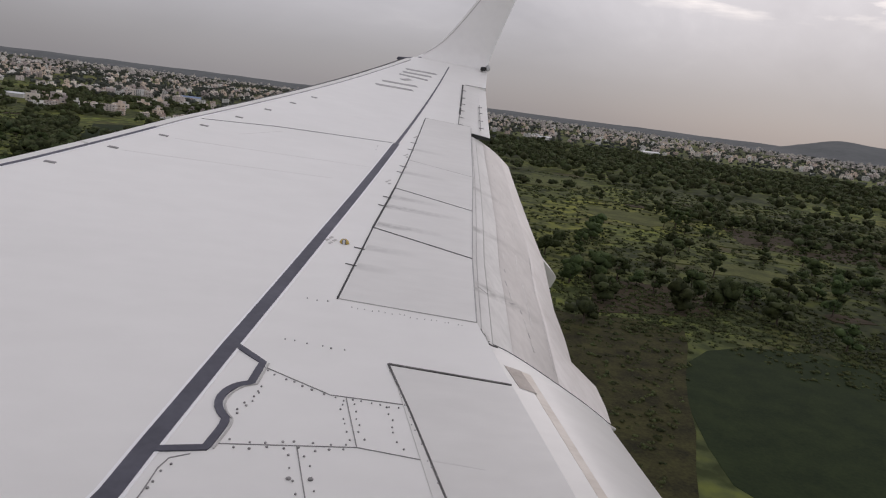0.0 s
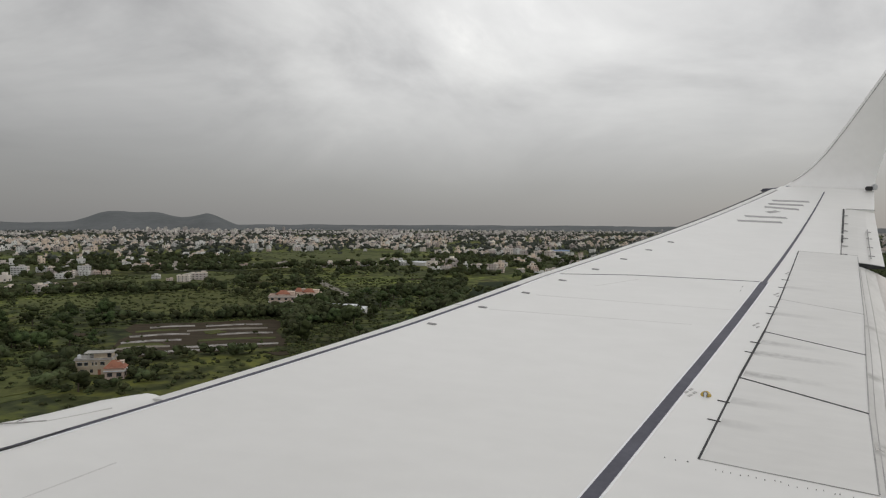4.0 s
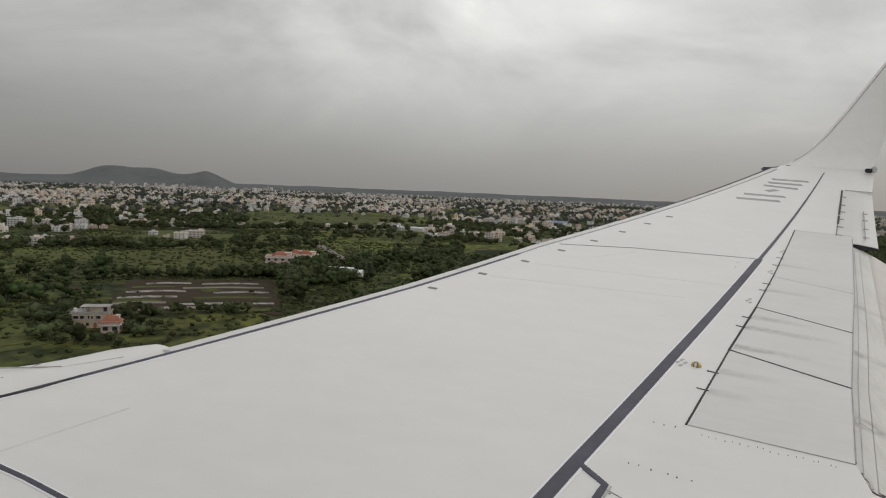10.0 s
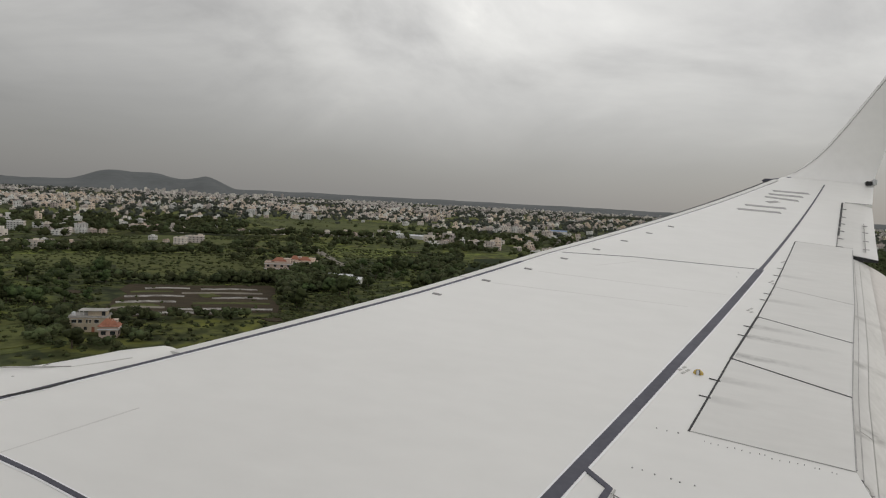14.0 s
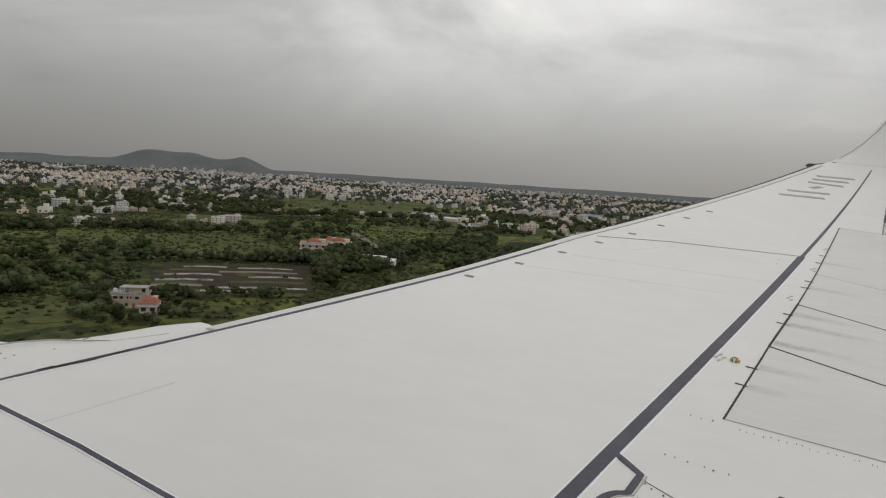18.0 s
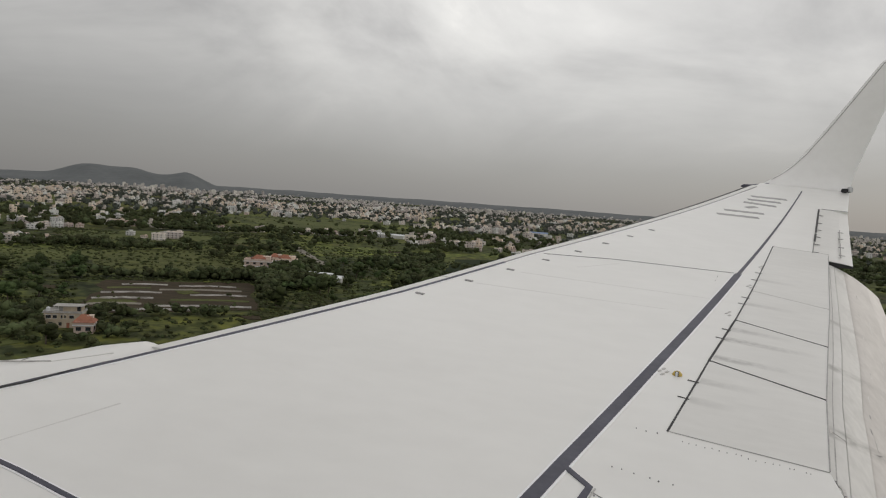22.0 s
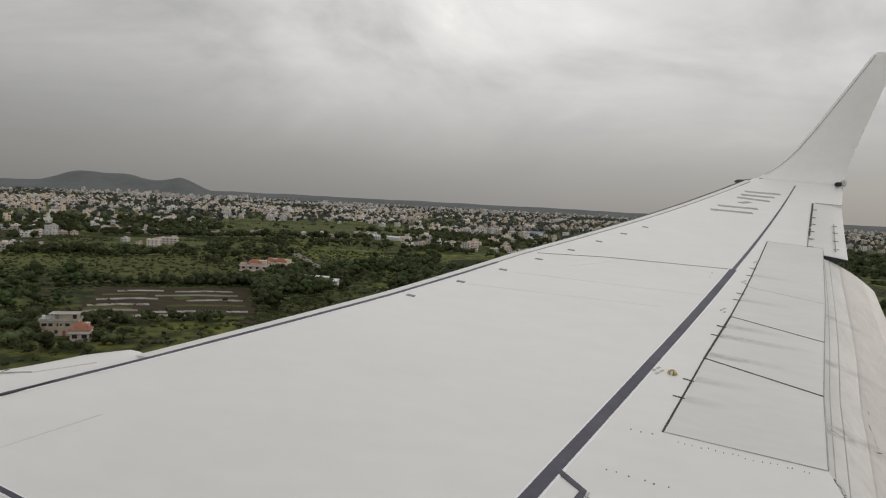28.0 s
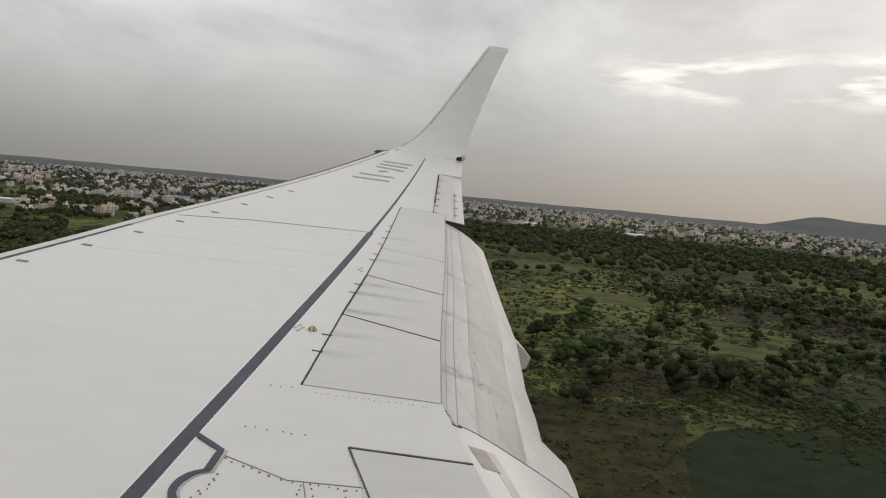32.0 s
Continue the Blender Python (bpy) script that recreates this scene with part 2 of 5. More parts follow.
FAINT = surface("faint_grey_seam", (0.40, 0.385, 0.37), (0.58, 0.565, 0.55), 4.0, 0.6)
FAINT2 = surface("barely_seen_seam", (0.63, 0.62, 0.60), (0.74, 0.73, 0.705), 4.0, 0.6)
BORDER = surface("bright_white_border", (0.88, 0.88, 0.89), (0.92, 0.92, 0.93), 3.0, 0.4)
RIVET = surface("grey_fastener_heads", (0.21, 0.205, 0.20), (0.38, 0.37, 0.36), 9.0, 0.5, spread=0.25)
MARK = surface("grey_marking_paint", (0.20, 0.195, 0.19), (0.30, 0.29, 0.285), 4.0, 0.6)
MARK2 = surface("worn_marking_paint", (0.28, 0.275, 0.27), (0.46, 0.45, 0.44), 5.0, 0.6)
SOOT = surface("dark_soot", (0.22, 0.21, 0.20), (0.50, 0.485, 0.465), 7.0, 0.6, stretch=(0.5, 3, 1))
SMEAR = surface("grey_soot_smear", (0.40, 0.385, 0.37), (0.64, 0.625, 0.60), 3.5, 0.6, stretch=(0.6, 3, 1))
TAN = surface("worn_brown_paint", (0.36, 0.315, 0.275), (0.52, 0.47, 0.42), 6.0, 0.6)
# Black for rubber seals, and for strips that stand in for shade.
RUBBER_SHADE = surface("black_rubber_and_shade", (0.015, 0.015, 0.016), (0.04, 0.04, 0.042), 6.0, 0.7)
BRASS = surface("amber_light_glass", (0.42, 0.28, 0.04), (0.60, 0.44, 0.10), 8.0, 0.2)
# Grey of the unseen fuselage, darkened to throw less light on the wing root.
CABIN = surface("darkened_fuselage_grey", (0.20, 0.20, 0.205), (0.26, 0.26, 0.265), 3.0, 0.7)
TRUNK = surface("tree_bark", (0.045, 0.035, 0.026), (0.11, 0.085, 0.06), 2.0, 0.9)
LEAVES = surface("tree_foliage", (0.020, 0.029, 0.012), (0.068, 0.087, 0.030), 2.6, 0.85, spread=0.42, spec=0.15, island=False)
WOODS = surface("woodland_foliage", (0.025, 0.032, 0.016), (0.085, 0.098, 0.043), 0.14, 0.9, spread=0.40, spec=0.1, island=True)
# Foliage of far trees, greyed and lightened: haze painted into the colour.
WOODS_HAZED = surface("hazed_tree_foliage", (0.052, 0.059, 0.050), (0.094, 0.103, 0.086), 0.03, 0.95, spread=0.30, spec=0.05, island=True)
SCRUB = surface("scrub_foliage", (0.024, 0.031, 0.014), (0.080, 0.090, 0.036), 0.2, 0.9, spread=0.40, spec=0.1, island=True)
# Wooded hills with the haze of distance put into a paler, bluer grey.
FARWOOD_HAZED = surface("far_woodland", (0.110, 0.118, 0.119), (0.150, 0.158, 0.160), 0.004, 0.95, spec=0.05)
MEADOW = surface("meadow_grass", (0.056, 0.067, 0.024), (0.110, 0.122, 0.041), 0.045, 0.95, spec=0.1, contrast=(0.40, 0.60))
LIME = surface("lush_lime_grass", (0.058, 0.066, 0.023), (0.110, 0.118, 0.039), 0.07, 0.95, spec=0.1, contrast=(0.40, 0.60))
ROUGH = surface("coarse_rough_grass", (0.018, 0.017, 0.009), (0.058, 0.056, 0.020), 0.16, 0.95, spec=0.1, contrast=(0.38, 0.62))
MEADOW2 = surface("rough_pasture", (0.012, 0.020, 0.008), (0.025, 0.037, 0.013), 0.16, 0.95, spec=0.1)
SOIL = surface("ploughed_soil", (0.034, 0.027, 0.017), (0.068, 0.052, 0.033), 0.05, 0.95, stretch=(1, 6, 1), spec=0.1)
TRACK = surface("pale_dirt_track", (0.13, 0.115, 0.09), (0.24, 0.215, 0.175), 0.08, 0.95)
FILM = surface("plastic_crop_sheet", (0.10, 0.085, 0.07), (0.36, 0.34, 0.31), 0.16, 0.7, stretch=(1, 1.6, 1), contrast=(0.42, 0.56))
PLASTER = surface("painted_house_wall", (0.52, 0.45, 0.40), (0.74, 0.67, 0.61), 0.12, 0.8, spread=0.28)
PLASTERW = surface("white_house_wall", (0.50, 0.49, 0.47), (0.72, 0.71, 0.685), 0.12, 0.8, spread=0.2)
PLASTERO = surface("ochre_house_wall", (0.45, 0.35, 0.29), (0.62, 0.50, 0.43), 0.12, 0.8, spread=0.25)
CREAM = surface("cream_house_wall", (0.40, 0.33, 0.24), (0.54, 0.46, 0.35), 0.2, 0.8)
ROOF = surface("grey_concrete_roof", (0.22, 0.21, 0.20), (0.40, 0.385, 0.36), 0.2, 0.9, spread=0.2)
TILE = surface("red_tile_roof", (0.20, 0.075, 0.045), (0.36, 0.15, 0.09), 0.6, 0.85)
PANE = surface("dark_window_pane", (0.022, 0.024, 0.027), (0.05, 0.053, 0.058), 1.0, 0.2)
TANK = surface("black_water_tank", (0.02, 0.02, 0.02), (0.06, 0.06, 0.06), 2.0, 0.5)
BLUE = surface("blue_sheet_roof", (0.10, 0.16, 0.30), (0.22, 0.30, 0.46), 0.4, 0.5)
SHEET = surface("white_sheet_roof", (0.55, 0.56, 0.57), (0.74, 0.75, 0.76), 0.4, 0.45)
# Walls of the farthest houses; their greyer tone stands in for haze.
HAZYWALL = surface("hazed_town_walls", (0.40, 0.365, 0.345), (0.64, 0.60, 0.57), 0.01, 0.9, spread=0.34, island=True)
FARWALL = surface("far_town_walls", (0.40, 0.345, 0.315), (0.70, 0.635, 0.585), 0.01, 0.85, spread=0.45, island=True)


def ground_material():
    m = bpy.data.materials.new("green_farmland")
    m.use_nodes = True
    add, link = nodes_of(m.node_tree)
    at = add("ShaderNodeNewGeometry")
    warp = link(at, add("ShaderNodeTexNoise"))
    warp.inputs["Scale"].default_value = 0.004
    vor = link(at, add("ShaderNodeTexVoronoi"))
    vor.inputs["Scale"].default_value = 0.0085
    n1 = link(at, add("ShaderNodeTexNoise"))
    n1.inputs["Scale"].default_value, n1.inputs["Detail"].default_value, n1.inputs["Roughness"].default_value = 0.006, 9, 0.62
    n2 = link(at, add("ShaderNodeTexNoise"))
    n2.inputs["Scale"].default_value, n2.inputs["Detail"].default_value = 0.11, 6
    n3 = link(at, add("ShaderNodeTexNoise"))
    n3.inputs["Scale"].default_value, n3.inputs["Detail"].default_value = 0.02, 8
    base = ramp(link(n1, add("ShaderNodeValToRGB")), [(0.36, (0.036, 0.042, 0.022)), (0.46, (0.066, 0.077, 0.032)), (0.54, (0.098, 0.112, 0.039)),
                                                       (0.60, (0.112, 0.130, 0.040)), (0.68, (0.088, 0.078, 0.038))])
    plot = add("ShaderNodeSeparateColor")
    link(vor, plot, 1)
    tint = ramp(link(plot, add("ShaderNodeValToRGB")), [(0.0, (0.62, 0.66, 0.60)), (0.35, (0.9, 0.9, 0.9)), (0.6, (1.15, 1.2, 1.0)), (0.82, (1.1, 0.98, 0.85)), (1.0, (1.35, 1.3, 1.0))])
    mm = add("ShaderNodeMixRGB", blend="MULTIPLY", in_0=0.8)
    link(base, mm, 0, 1), link(tint, mm, 0, 2)
    patch = ramp(link(n2, add("ShaderNodeValToRGB")), [(0.40, (0.42, 0.46, 0.44)), (0.51, (1.0, 1.0, 1.0)), (0.61, (1.6, 1.55, 1.05))])
    mm2 = add("ShaderNodeMixRGB", blend="MULTIPLY", in_0=0.9)
    link(mm, mm2, 0, 1), link(patch, mm2, 0, 2)
    bare = ramp(link(n3, add("ShaderNodeValToRGB")), [(0.60, (0, 0, 0)), (0.70, (1, 1, 1))])
    mm3 = add("ShaderNodeMixRGB", blend="MIX", in_2=(0.085, 0.062, 0.040, 1))
    fac = link(bare, add("ShaderNodeMath", op="MULTIPLY", in_1=0.6))
    link(fac, mm3), link(mm2, mm3, 0, 1)
    b = add("ShaderNodeBsdfPrincipled")
    link(mm3, b)
    b.inputs["Roughness"].default_value, b.inputs["Specular IOR Level"].default_value = 0.95, 0.1
    link(b, add("ShaderNodeOutputMaterial"))
    return m


FARMLAND = ground_material()


# ---- mesh helpers ----
def part(name, bm, material, parent=None, label=""):
    me = bpy.data.meshes.new(name)
    bmesh.ops.recalc_face_normals(bm, faces=bm.faces)
    bm.to_mesh(me)
    bm.free()
    me.materials.append(material)
    ob = new(name, me)
    ob.parent = parent
    if label:
        ob["label"] = label
    return ob


def smooth(ob, angle=35):
    for p in ob.data.polygons:
        p.use_smooth = True
    try:
        ob.data.set_sharp_from_angle(angle=radians(angle))
    except AttributeError:
        pass
    return ob


def loft(sections, closed=True, caps=True):
    """Skin through equal rings of points."""
    bm = bmesh.new()
    rings = [[bm.verts.new(p) for p in s] for s in sections]
    n = len(rings[0])
    for a, b in zip(rings, rings[1:]):
        for i in range(n if closed else n - 1):
            j = (i + 1) % n
            bm.faces.new((a[i], a[j], b[j], b[i]))
    if caps and closed:
        bm.faces.new(rings[0][::-1])
        bm.faces.new(rings[-1])
    return bm


def box(bm, x0, x1, y0, y1, z0, z1):
    v = [bm.verts.new((x, y, z)) for z in (z0, z1) for y in (y0, y1) for x in (x0, x1)]
    for f in ((0, 2, 3, 1), (4, 5, 7, 6), (0, 1, 5, 4), (2, 6, 7, 3), (0, 4, 6, 2), (1, 3, 7, 5)):
        bm.faces.new([v[i] for i in f])
    return bm


def table(pairs, v):
    """Straight lines through (v, value) pairs."""
    return float(np.interp(v, [p[0] for p in pairs], [p[1] for p in pairs]))


# ---- the wing ----
def top(x, y):
    """Height of the upper wing skin: dihedral, bend under load, slope along the chord."""
    return -1.756 + 0.08644 * y + 0.0015251 * y * y + 0.00015708 * y ** 3 - 0.05715 * (x - 0.52 * y)


LEAD = [(-0.5, -5.05), (4.0, -2.89), (6.0, -1.95), (8.1, -1.05), (9.66, -0.24), (11.24, 0.60), (13.29, 1.70), (14.8, 2.53), (15.3, 2.8)]
SPOILER_TE = [(-0.5, 1.23), (3.4, 1.23), (4.05, 1.23), (5.13, 1.49), (6.36, 1.815), (7.61, 2.15), (10.3, 2.82)]
HINGE = [(4.17, 0.40), (5.53, 0.78), (6.73, 1.14), (7.9, 1.475), (10.34, 2.145)]
AIL_HINGE = [(9.9, 2.52), (10.33, 2.63), (13.42, 3.44)]
AIL_TE = [(9.95, 3.03), (13.47, 3.925), (15.3, 4.45)]
FLAP_TE = [(3.66, 2.03), (3.78, 2.07), (4.10, 2.13), (4.43, 2.09), (4.77, 2.18), (5.28, 2.29), (6.43, 2.62), (7.44, 2.83), (9.95, 3.36)]

wing = tagged(new("aircraft_wing"), "white swept airliner wing with raised winglet and lowered flaps", "aircraft wing")


def wing_sections(stations):
    out = []
    for y, xt in stations:
        xl = table(LEAD, y)
        c = xt - xl
        full = max(table(AIL_TE, y), xt) - xl if y > 9.9 else c + 0.9
        thick = 0.105 * full
        ring = []
        for s in (1.0, 0.85, 0.7, 0.55, 0.4, 0.28, 0.18, 0.12, 0.10, 0.085, 0.07, 0.055, 0.045, 0.036, 0.028, 0.02, 0.012, 0.003):
            x = xl + c * s
            d = c * s
            nose = min(0.22, 0.05 * full + 0.05)
            drop = 0.0
            if d < nose:
                drop = 0.55 * nose * (1 - math.sqrt(max(0.0, 1 - (1 - d / nose) ** 2)))
            ring.append((x, y, top(x, y) - drop))
        for s in (0.003, 0.015, 0.04, 0.1, 0.2, 0.35, 0.55, 0.75, 0.9, 1.0):
            x = xl + c * s
            u = s * c / full
            ring.append((x, y, top(x, y) - 0.10 - thick * (2.6 * math.sqrt(u) * (1 - u) + 0.06 * (1 - u))))
        out.append(ring)
    return out


stations = [(y, table(SPOILER_TE, y)) for y in (0.0, 1.0, 2.0, 3.0, 3.4, 4.05, 5.13, 6.36, 7.0, 7.61, 8.4, 9.2, 9.93)]
stations += [(y, table(AIL_HINGE, y)) for y in (9.96, 10.6, 11.4, 12.2, 13.0, 13.42)]
stations += [(y, table(AIL_TE, y)) for y in (13.46, 14.0, 14.5, 14.86, 15.16)]
skin = part("wing_skin", loft(wing_sections(stations)), WHITE, wing, "glossy white painted wing skin")
smooth(skin, 28)


def ribbon(points, width, lift=0.004, taper=None, step=0.25):
    """A painted line or seam that follows the wing skin through plan points."""
    fine = []
    for (xa, ya), (xb, yb) in zip(points, points[1:]):
        n = max(1, int(math.hypot(xb - xa, yb - ya) / step))
        fine += [(xa + (xb - xa) * i / n, ya + (yb - ya) * i / n) for i in range(n)]
    fine.append(points[-1])
    bm = bmesh.new()
    rows = []
    for i, (x, y) in enumerate(fine):
        xa, ya = fine[max(0, i - 1)]
        xb, yb = fine[min(len(fine) - 1, i + 1)]
        L = math.hypot(xb - xa, yb - ya) or 1
        nx, ny = -(yb - ya) / L, (xb - xa) / L
        w = width if taper is None else width + (taper - width) * i / (len(fine) - 1)
        row = []
        for s, z in ((-0.5, -0.02), (-0.5, 1.0), (0.5, 1.0), (0.5, -0.02)):
            px, py = x + nx * w * s, y + ny * w * s
            row.append(bm.verts.new((px, py, top(px, py) + (lift if z == 1.0 else lift - 0.007))))
        rows.append(row)
    for a, b in zip(rows, rows[1:]):
        for i in range(3):
            bm.faces.new((a[i], a[i + 1], b[i + 1], b[i]))
    for r in (rows[0], rows[-1]):
        bm.faces.new(r)
    return bm


def panel(corners, lift, n=8, m=4):
    """A slab on the wing skin between four plan corners: a-b along its front, d-c along its rear."""
    a, b, c, d = corners
    bm = bmesh.new()
    grid = []
    for i in range(n + 1):
        u = i / n
        row = []
        for j in range(m + 1):
            v = j / m
            x = (a[0] * (1 - u) + b[0] * u) * (1 - v) + (d[0] * (1 - u) + c[0] * u) * v
            y = (a[1] * (1 - u) + b[1] * u) * (1 - v) + (d[1] * (1 - u) + c[1] * u) * v
            row.append(bm.verts.new((x, y, top(x, y) + lift)))
        grid.append(row)
    for i in range(n):
        for j in range(m):
            bm.faces.new((grid[i][j], grid[i + 1][j], grid[i + 1][j + 1], grid[i][j + 1]))
    rim = [grid[i][0] for i in range(n + 1)] + [grid[n][j] for j in range(1, m + 1)] + [grid[i][m] for i in range(n - 1, -1, -1)] + [grid[0][j] for j in range(m - 1, 0, -1)]
    low = [bm.verts.new((v.co.x, v.co.y, v.co.z - lift - 0.012)) for v in rim]
    for i in range(len(rim)):
        j = (i + 1) % len(rim)
        bm.faces.new((rim[i], low[i], low[j], rim[j]))
    return bm


# walkway band, its narrow run to the tip, and the loop round the jacking point
BAND = [(-0.72, 1.9), (-0.50, 2.42), (-0.415, 2.715), (-0.17, 3.52), (0.40, 5.33), (1.44, 8.58)]
part("band_border", ribbon(BAND, 0.102, 0.003), BORDER, wing, "clean white border of the walkway band")
part("walkway_band", ribbon(BAND, 0.074, 0.006), GREYLINE, wing, "dark grey painted walkway band")
part("thin_line", ribbon([(1.44, 8.58), (2.33, 11.3), (3.47, 14.78)], 0.038, 0.005, taper=0.018), GREYLINE, wing, "narrow dark line")
LOOP = [(-0.15, 3.51), (-0.02, 3.36), (-0.07, 3.17), (-0.13, 3.145), (-0.18, 3.08), (-0.20, 3.00), (-0.18, 2.92), (-0.15, 2.88), (-0.22, 2.69), (-0.42, 2.665)]


def rounded(points, first, last, times=2):
    """Cuts the corners of a run of plan points, to bend it smoothly."""
    run = points[first:last + 1]
    for _ in range(times):
        cut = [run[0]]
        for p, q in zip(run, run[1:]):
            cut += [(p[0] * 0.75 + q[0] * 0.25, p[1] * 0.75 + q[1] * 0.25), (p[0] * 0.25 + q[0] * 0.75, p[1] * 0.25 + q[1] * 0.75)]
        run = cut + [points[last]]
    return points[:first] + run + points[last + 1:]


LOOP = rounded(LOOP, 2, 8)
part("band_loop", ribbon(LOOP, 0.034, 0.006, step=0.05), GREYLINE, wing, "dark grey painted loop beside the band")
part("loop_edge", ribbon([(x + 0.028, y - 0.004) for x, y in LOOP[1:-1]], 0.007, 0.005, step=0.05), FAINT, wing)
part("inner_band_border", ribbon([(-3.55, 2.685), (-3.02, 2.573), (-2.46, 2.462), (-1.81, 2.30), (-0.72, 1.98)], 0.046, 0.003), BORDER, wing)
part("inner_band", ribbon([(-3.55, 2.685), (-3.02, 2.573), (-2.46, 2.462), (-1.81, 2.30), (-0.72, 1.98)], 0.024, 0.006), GREYLINE, wing, "dark grey painted band across the root")


def along_lead(y0, y1, off, n=40):
    return [(table(LEAD, y0 + (y1 - y0) * i / n) + off, y0 + (y1 - y0) * i / n) for i in range(n + 1)]


part("seam_border", ribbon(along_lead(4.3, 14.3, 0.171), 0.020, 0.003), BORDER, wing, "clean white border behind the slat seam")
part("seam_border", ribbon(along_lead(0.4, 4.3, 0.171), 0.018, 0.003), BORDER, wing)
part("slat_seam", ribbon(along_lead(4.3, 7.6, 0.150), 0.030, 0.007), GREYLINE, wing, "dark seam behind the slats")
part("slat_seam", ribbon(along_lead(0.4, 4.3, 0.150), 0.028, 0.006), GREYLINE, wing, "dark seam behind the inner slat")
part("slat_seam", ribbon(along_lead(7.6, 14.75, 0.150), 0.018, 0.006), MARK, wing, "grey seam behind the slats")


# Black ribbons on the skin paint the shade of the slat gap.
part("slat_gap", ribbon([(-3.262, 2.964), (-3.185, 3.060), (-3.106, 3.200), (-3.056, 3.333), (-3.020, 3.434)], 0.020, 0.0085, taper=0.010, step=0.05), RUBBER_SHADE, wing, "black strip for the shade in the inner slat gap")
part("slat_gap", ribbon([(-3.576, 2.768), (-3.402, 2.862), (-3.329, 2.908), (-3.262, 2.964)], 0.012, 0.0085, step=0.05), RUBBER_SHADE, wing)


# slats: rounded bright noses in front of the seam
def slat(y0, y1):
    rings = []
    for i in range(13):
        y = y0 + (y1 - y0) * i / 12
        x = table(LEAD, y)
        ring = []
        for k in range(13):
            a = math.pi * (0.10 + 1.15 * k / 12)
            ring.append((x + 0.075 + 0.115 * math.cos(a), y, top(x + 0.1, y) - 0.055 + 0.060 * math.sin(a)))
        rings.append(ring)
    return smooth(part("slat", loft(rings), WHITE2, wing, "white rounded leading-edge slat"), 50)


for y0, y1 in ((3.95, 6.70), (6.72, 9.45), (9.47, 12.2), (12.22, 14.86)):
    slat(y0, y1)
# A dark strip added for the shade below the slats' leading edge.
low_edge = []
for i in range(29):
    y = 7.6 + 7.25 * i / 28
    x = table(LEAD, y)
    w = 0.012 + 0.045 * min(1.0, i / 10)
    low_edge.append([(x - 0.03 - w, y, top(x, y) - 0.034), (x - 0.02, y, top(x, y) - 0.020), (x - 0.005, y, top(x, y) - 0.06), (x - 0.02 - w, y, top(x, y) - 0.085)])
part("slat_lip", loft(low_edge), RUBBER_SHADE, wing, "dark strip for the shade under the slats")

# small dashes behind the slats, one by each slat track
for x, y in ((-1.64, 6.05), (-1.325, 6.70), (-1.01, 7.34), (-0.70, 7.965), (-0.38, 8.58), (-0.07, 9.20), (0.24, 9.80), (0.54, 10.36)):
    part("track_mark", ribbon([(x - 0.040, y + 0.004), (x + 0.040, y - 0.010)], 0.040, 0.006, step=0.1), MARK, wing)

# seams of the skin
part("skin_seam", ribbon([(-0.75, 8.24), (0.05, 8.45), (1.40, 8.60)], 0.012, 0.003), SEAM, wing)
for pts in ([(-1.25, 6.66), (0.55, 6.78)], [(-0.9, 7.3), (1.0, 7.38)], [(-0.35, 7.84), (0.1, 8.28)], [(-2.77, 2.54), (-2.51, 3.19)], [(-1.57, 6.03), (0.2, 6.05)]):
    part("skin_seam", ribbon(pts, 0.010, 0.0012), FAINT2, wing, "faint seam")
for pts in ([(-0.01, 3.32), (0.28, 3.12), (0.63, 3.08)], [(0.35, 3.11), (0.36, 2.74)], [(-0.18, 2.72), (0.36, 2.74), (0.66, 2.67)], [(0.12, 2.73), (0.15, 2.30)],
            [(-0.27, 2.65), (-0.34, 2.62), (-0.37, 2.56), (-0.40, 2.44), (-0.44, 2.30)]):
    part("access_seam", ribbon(pts, 0.0042, 0.003, step=0.1), MARK, wing)


def fastener(x, y, r):
    r *= random.uniform(0.5, 0.8)
    rings = [[(x + rr * math.cos(a), y + rr * math.sin(a), top(x, y) + z) for a in [math.tau * i / 8 for i in range(8)]] for rr, z in ((r, -0.004), (r, 0.005), (r * 0.6, 0.0065))]
    return part("fastener", loft(rings), RIVET, wing)


def rivets(a, b, n, side, r=0.008, jitter=0.011):
    for i in range(n):
        u = (i + 0.5) / n
        x, y = a[0] + (b[0] - a[0]) * u, a[1] + (b[1] - a[1]) * u
        L = math.hypot(b[0] - a[0], b[1] - a[1])
        fastener(x - (b[1] - a[1]) / L * side + random.uniform(-jitter, jitter), y + (b[0] - a[0]) / L * side + random.uniform(-jitter, jitter), r)


rivets((-0.01, 3.32), (0.28, 3.12), 7, -0.025)
rivets((0.28, 3.12), (0.60, 3.08), 8, -0.025, 0.006)
rivets((0.35, 3.08), (0.36, 2.76), 6, -0.03, 0.006), rivets((0.35, 3.08), (0.36, 2.76), 6, 0.03, 0.006)
rivets((-0.16, 2.72), (0.34, 2.74), 8, -0.022), rivets((-0.16, 2.72), (0.34, 2.74), 8, 0.022)
rivets((0.12, 2.70), (0.15, 2.35), 5, -0.03, 0.007), rivets((0.12, 2.70), (0.15, 2.35), 5, 0.03, 0.007)
rivets((0.56, 3.40), (0.62, 2.50), 18, 0.04, 0.006), rivets((0.50, 3.08), (0.53, 2.72), 7, 0.02, 0.006)
rivets((0.02, 3.14), (-0.10, 2.90), 9, -0.03, 0.007, 0.012)
rivets((0.05, 3.62), (0.42, 3.55), 6, 0.0, 0.006, 0.015)
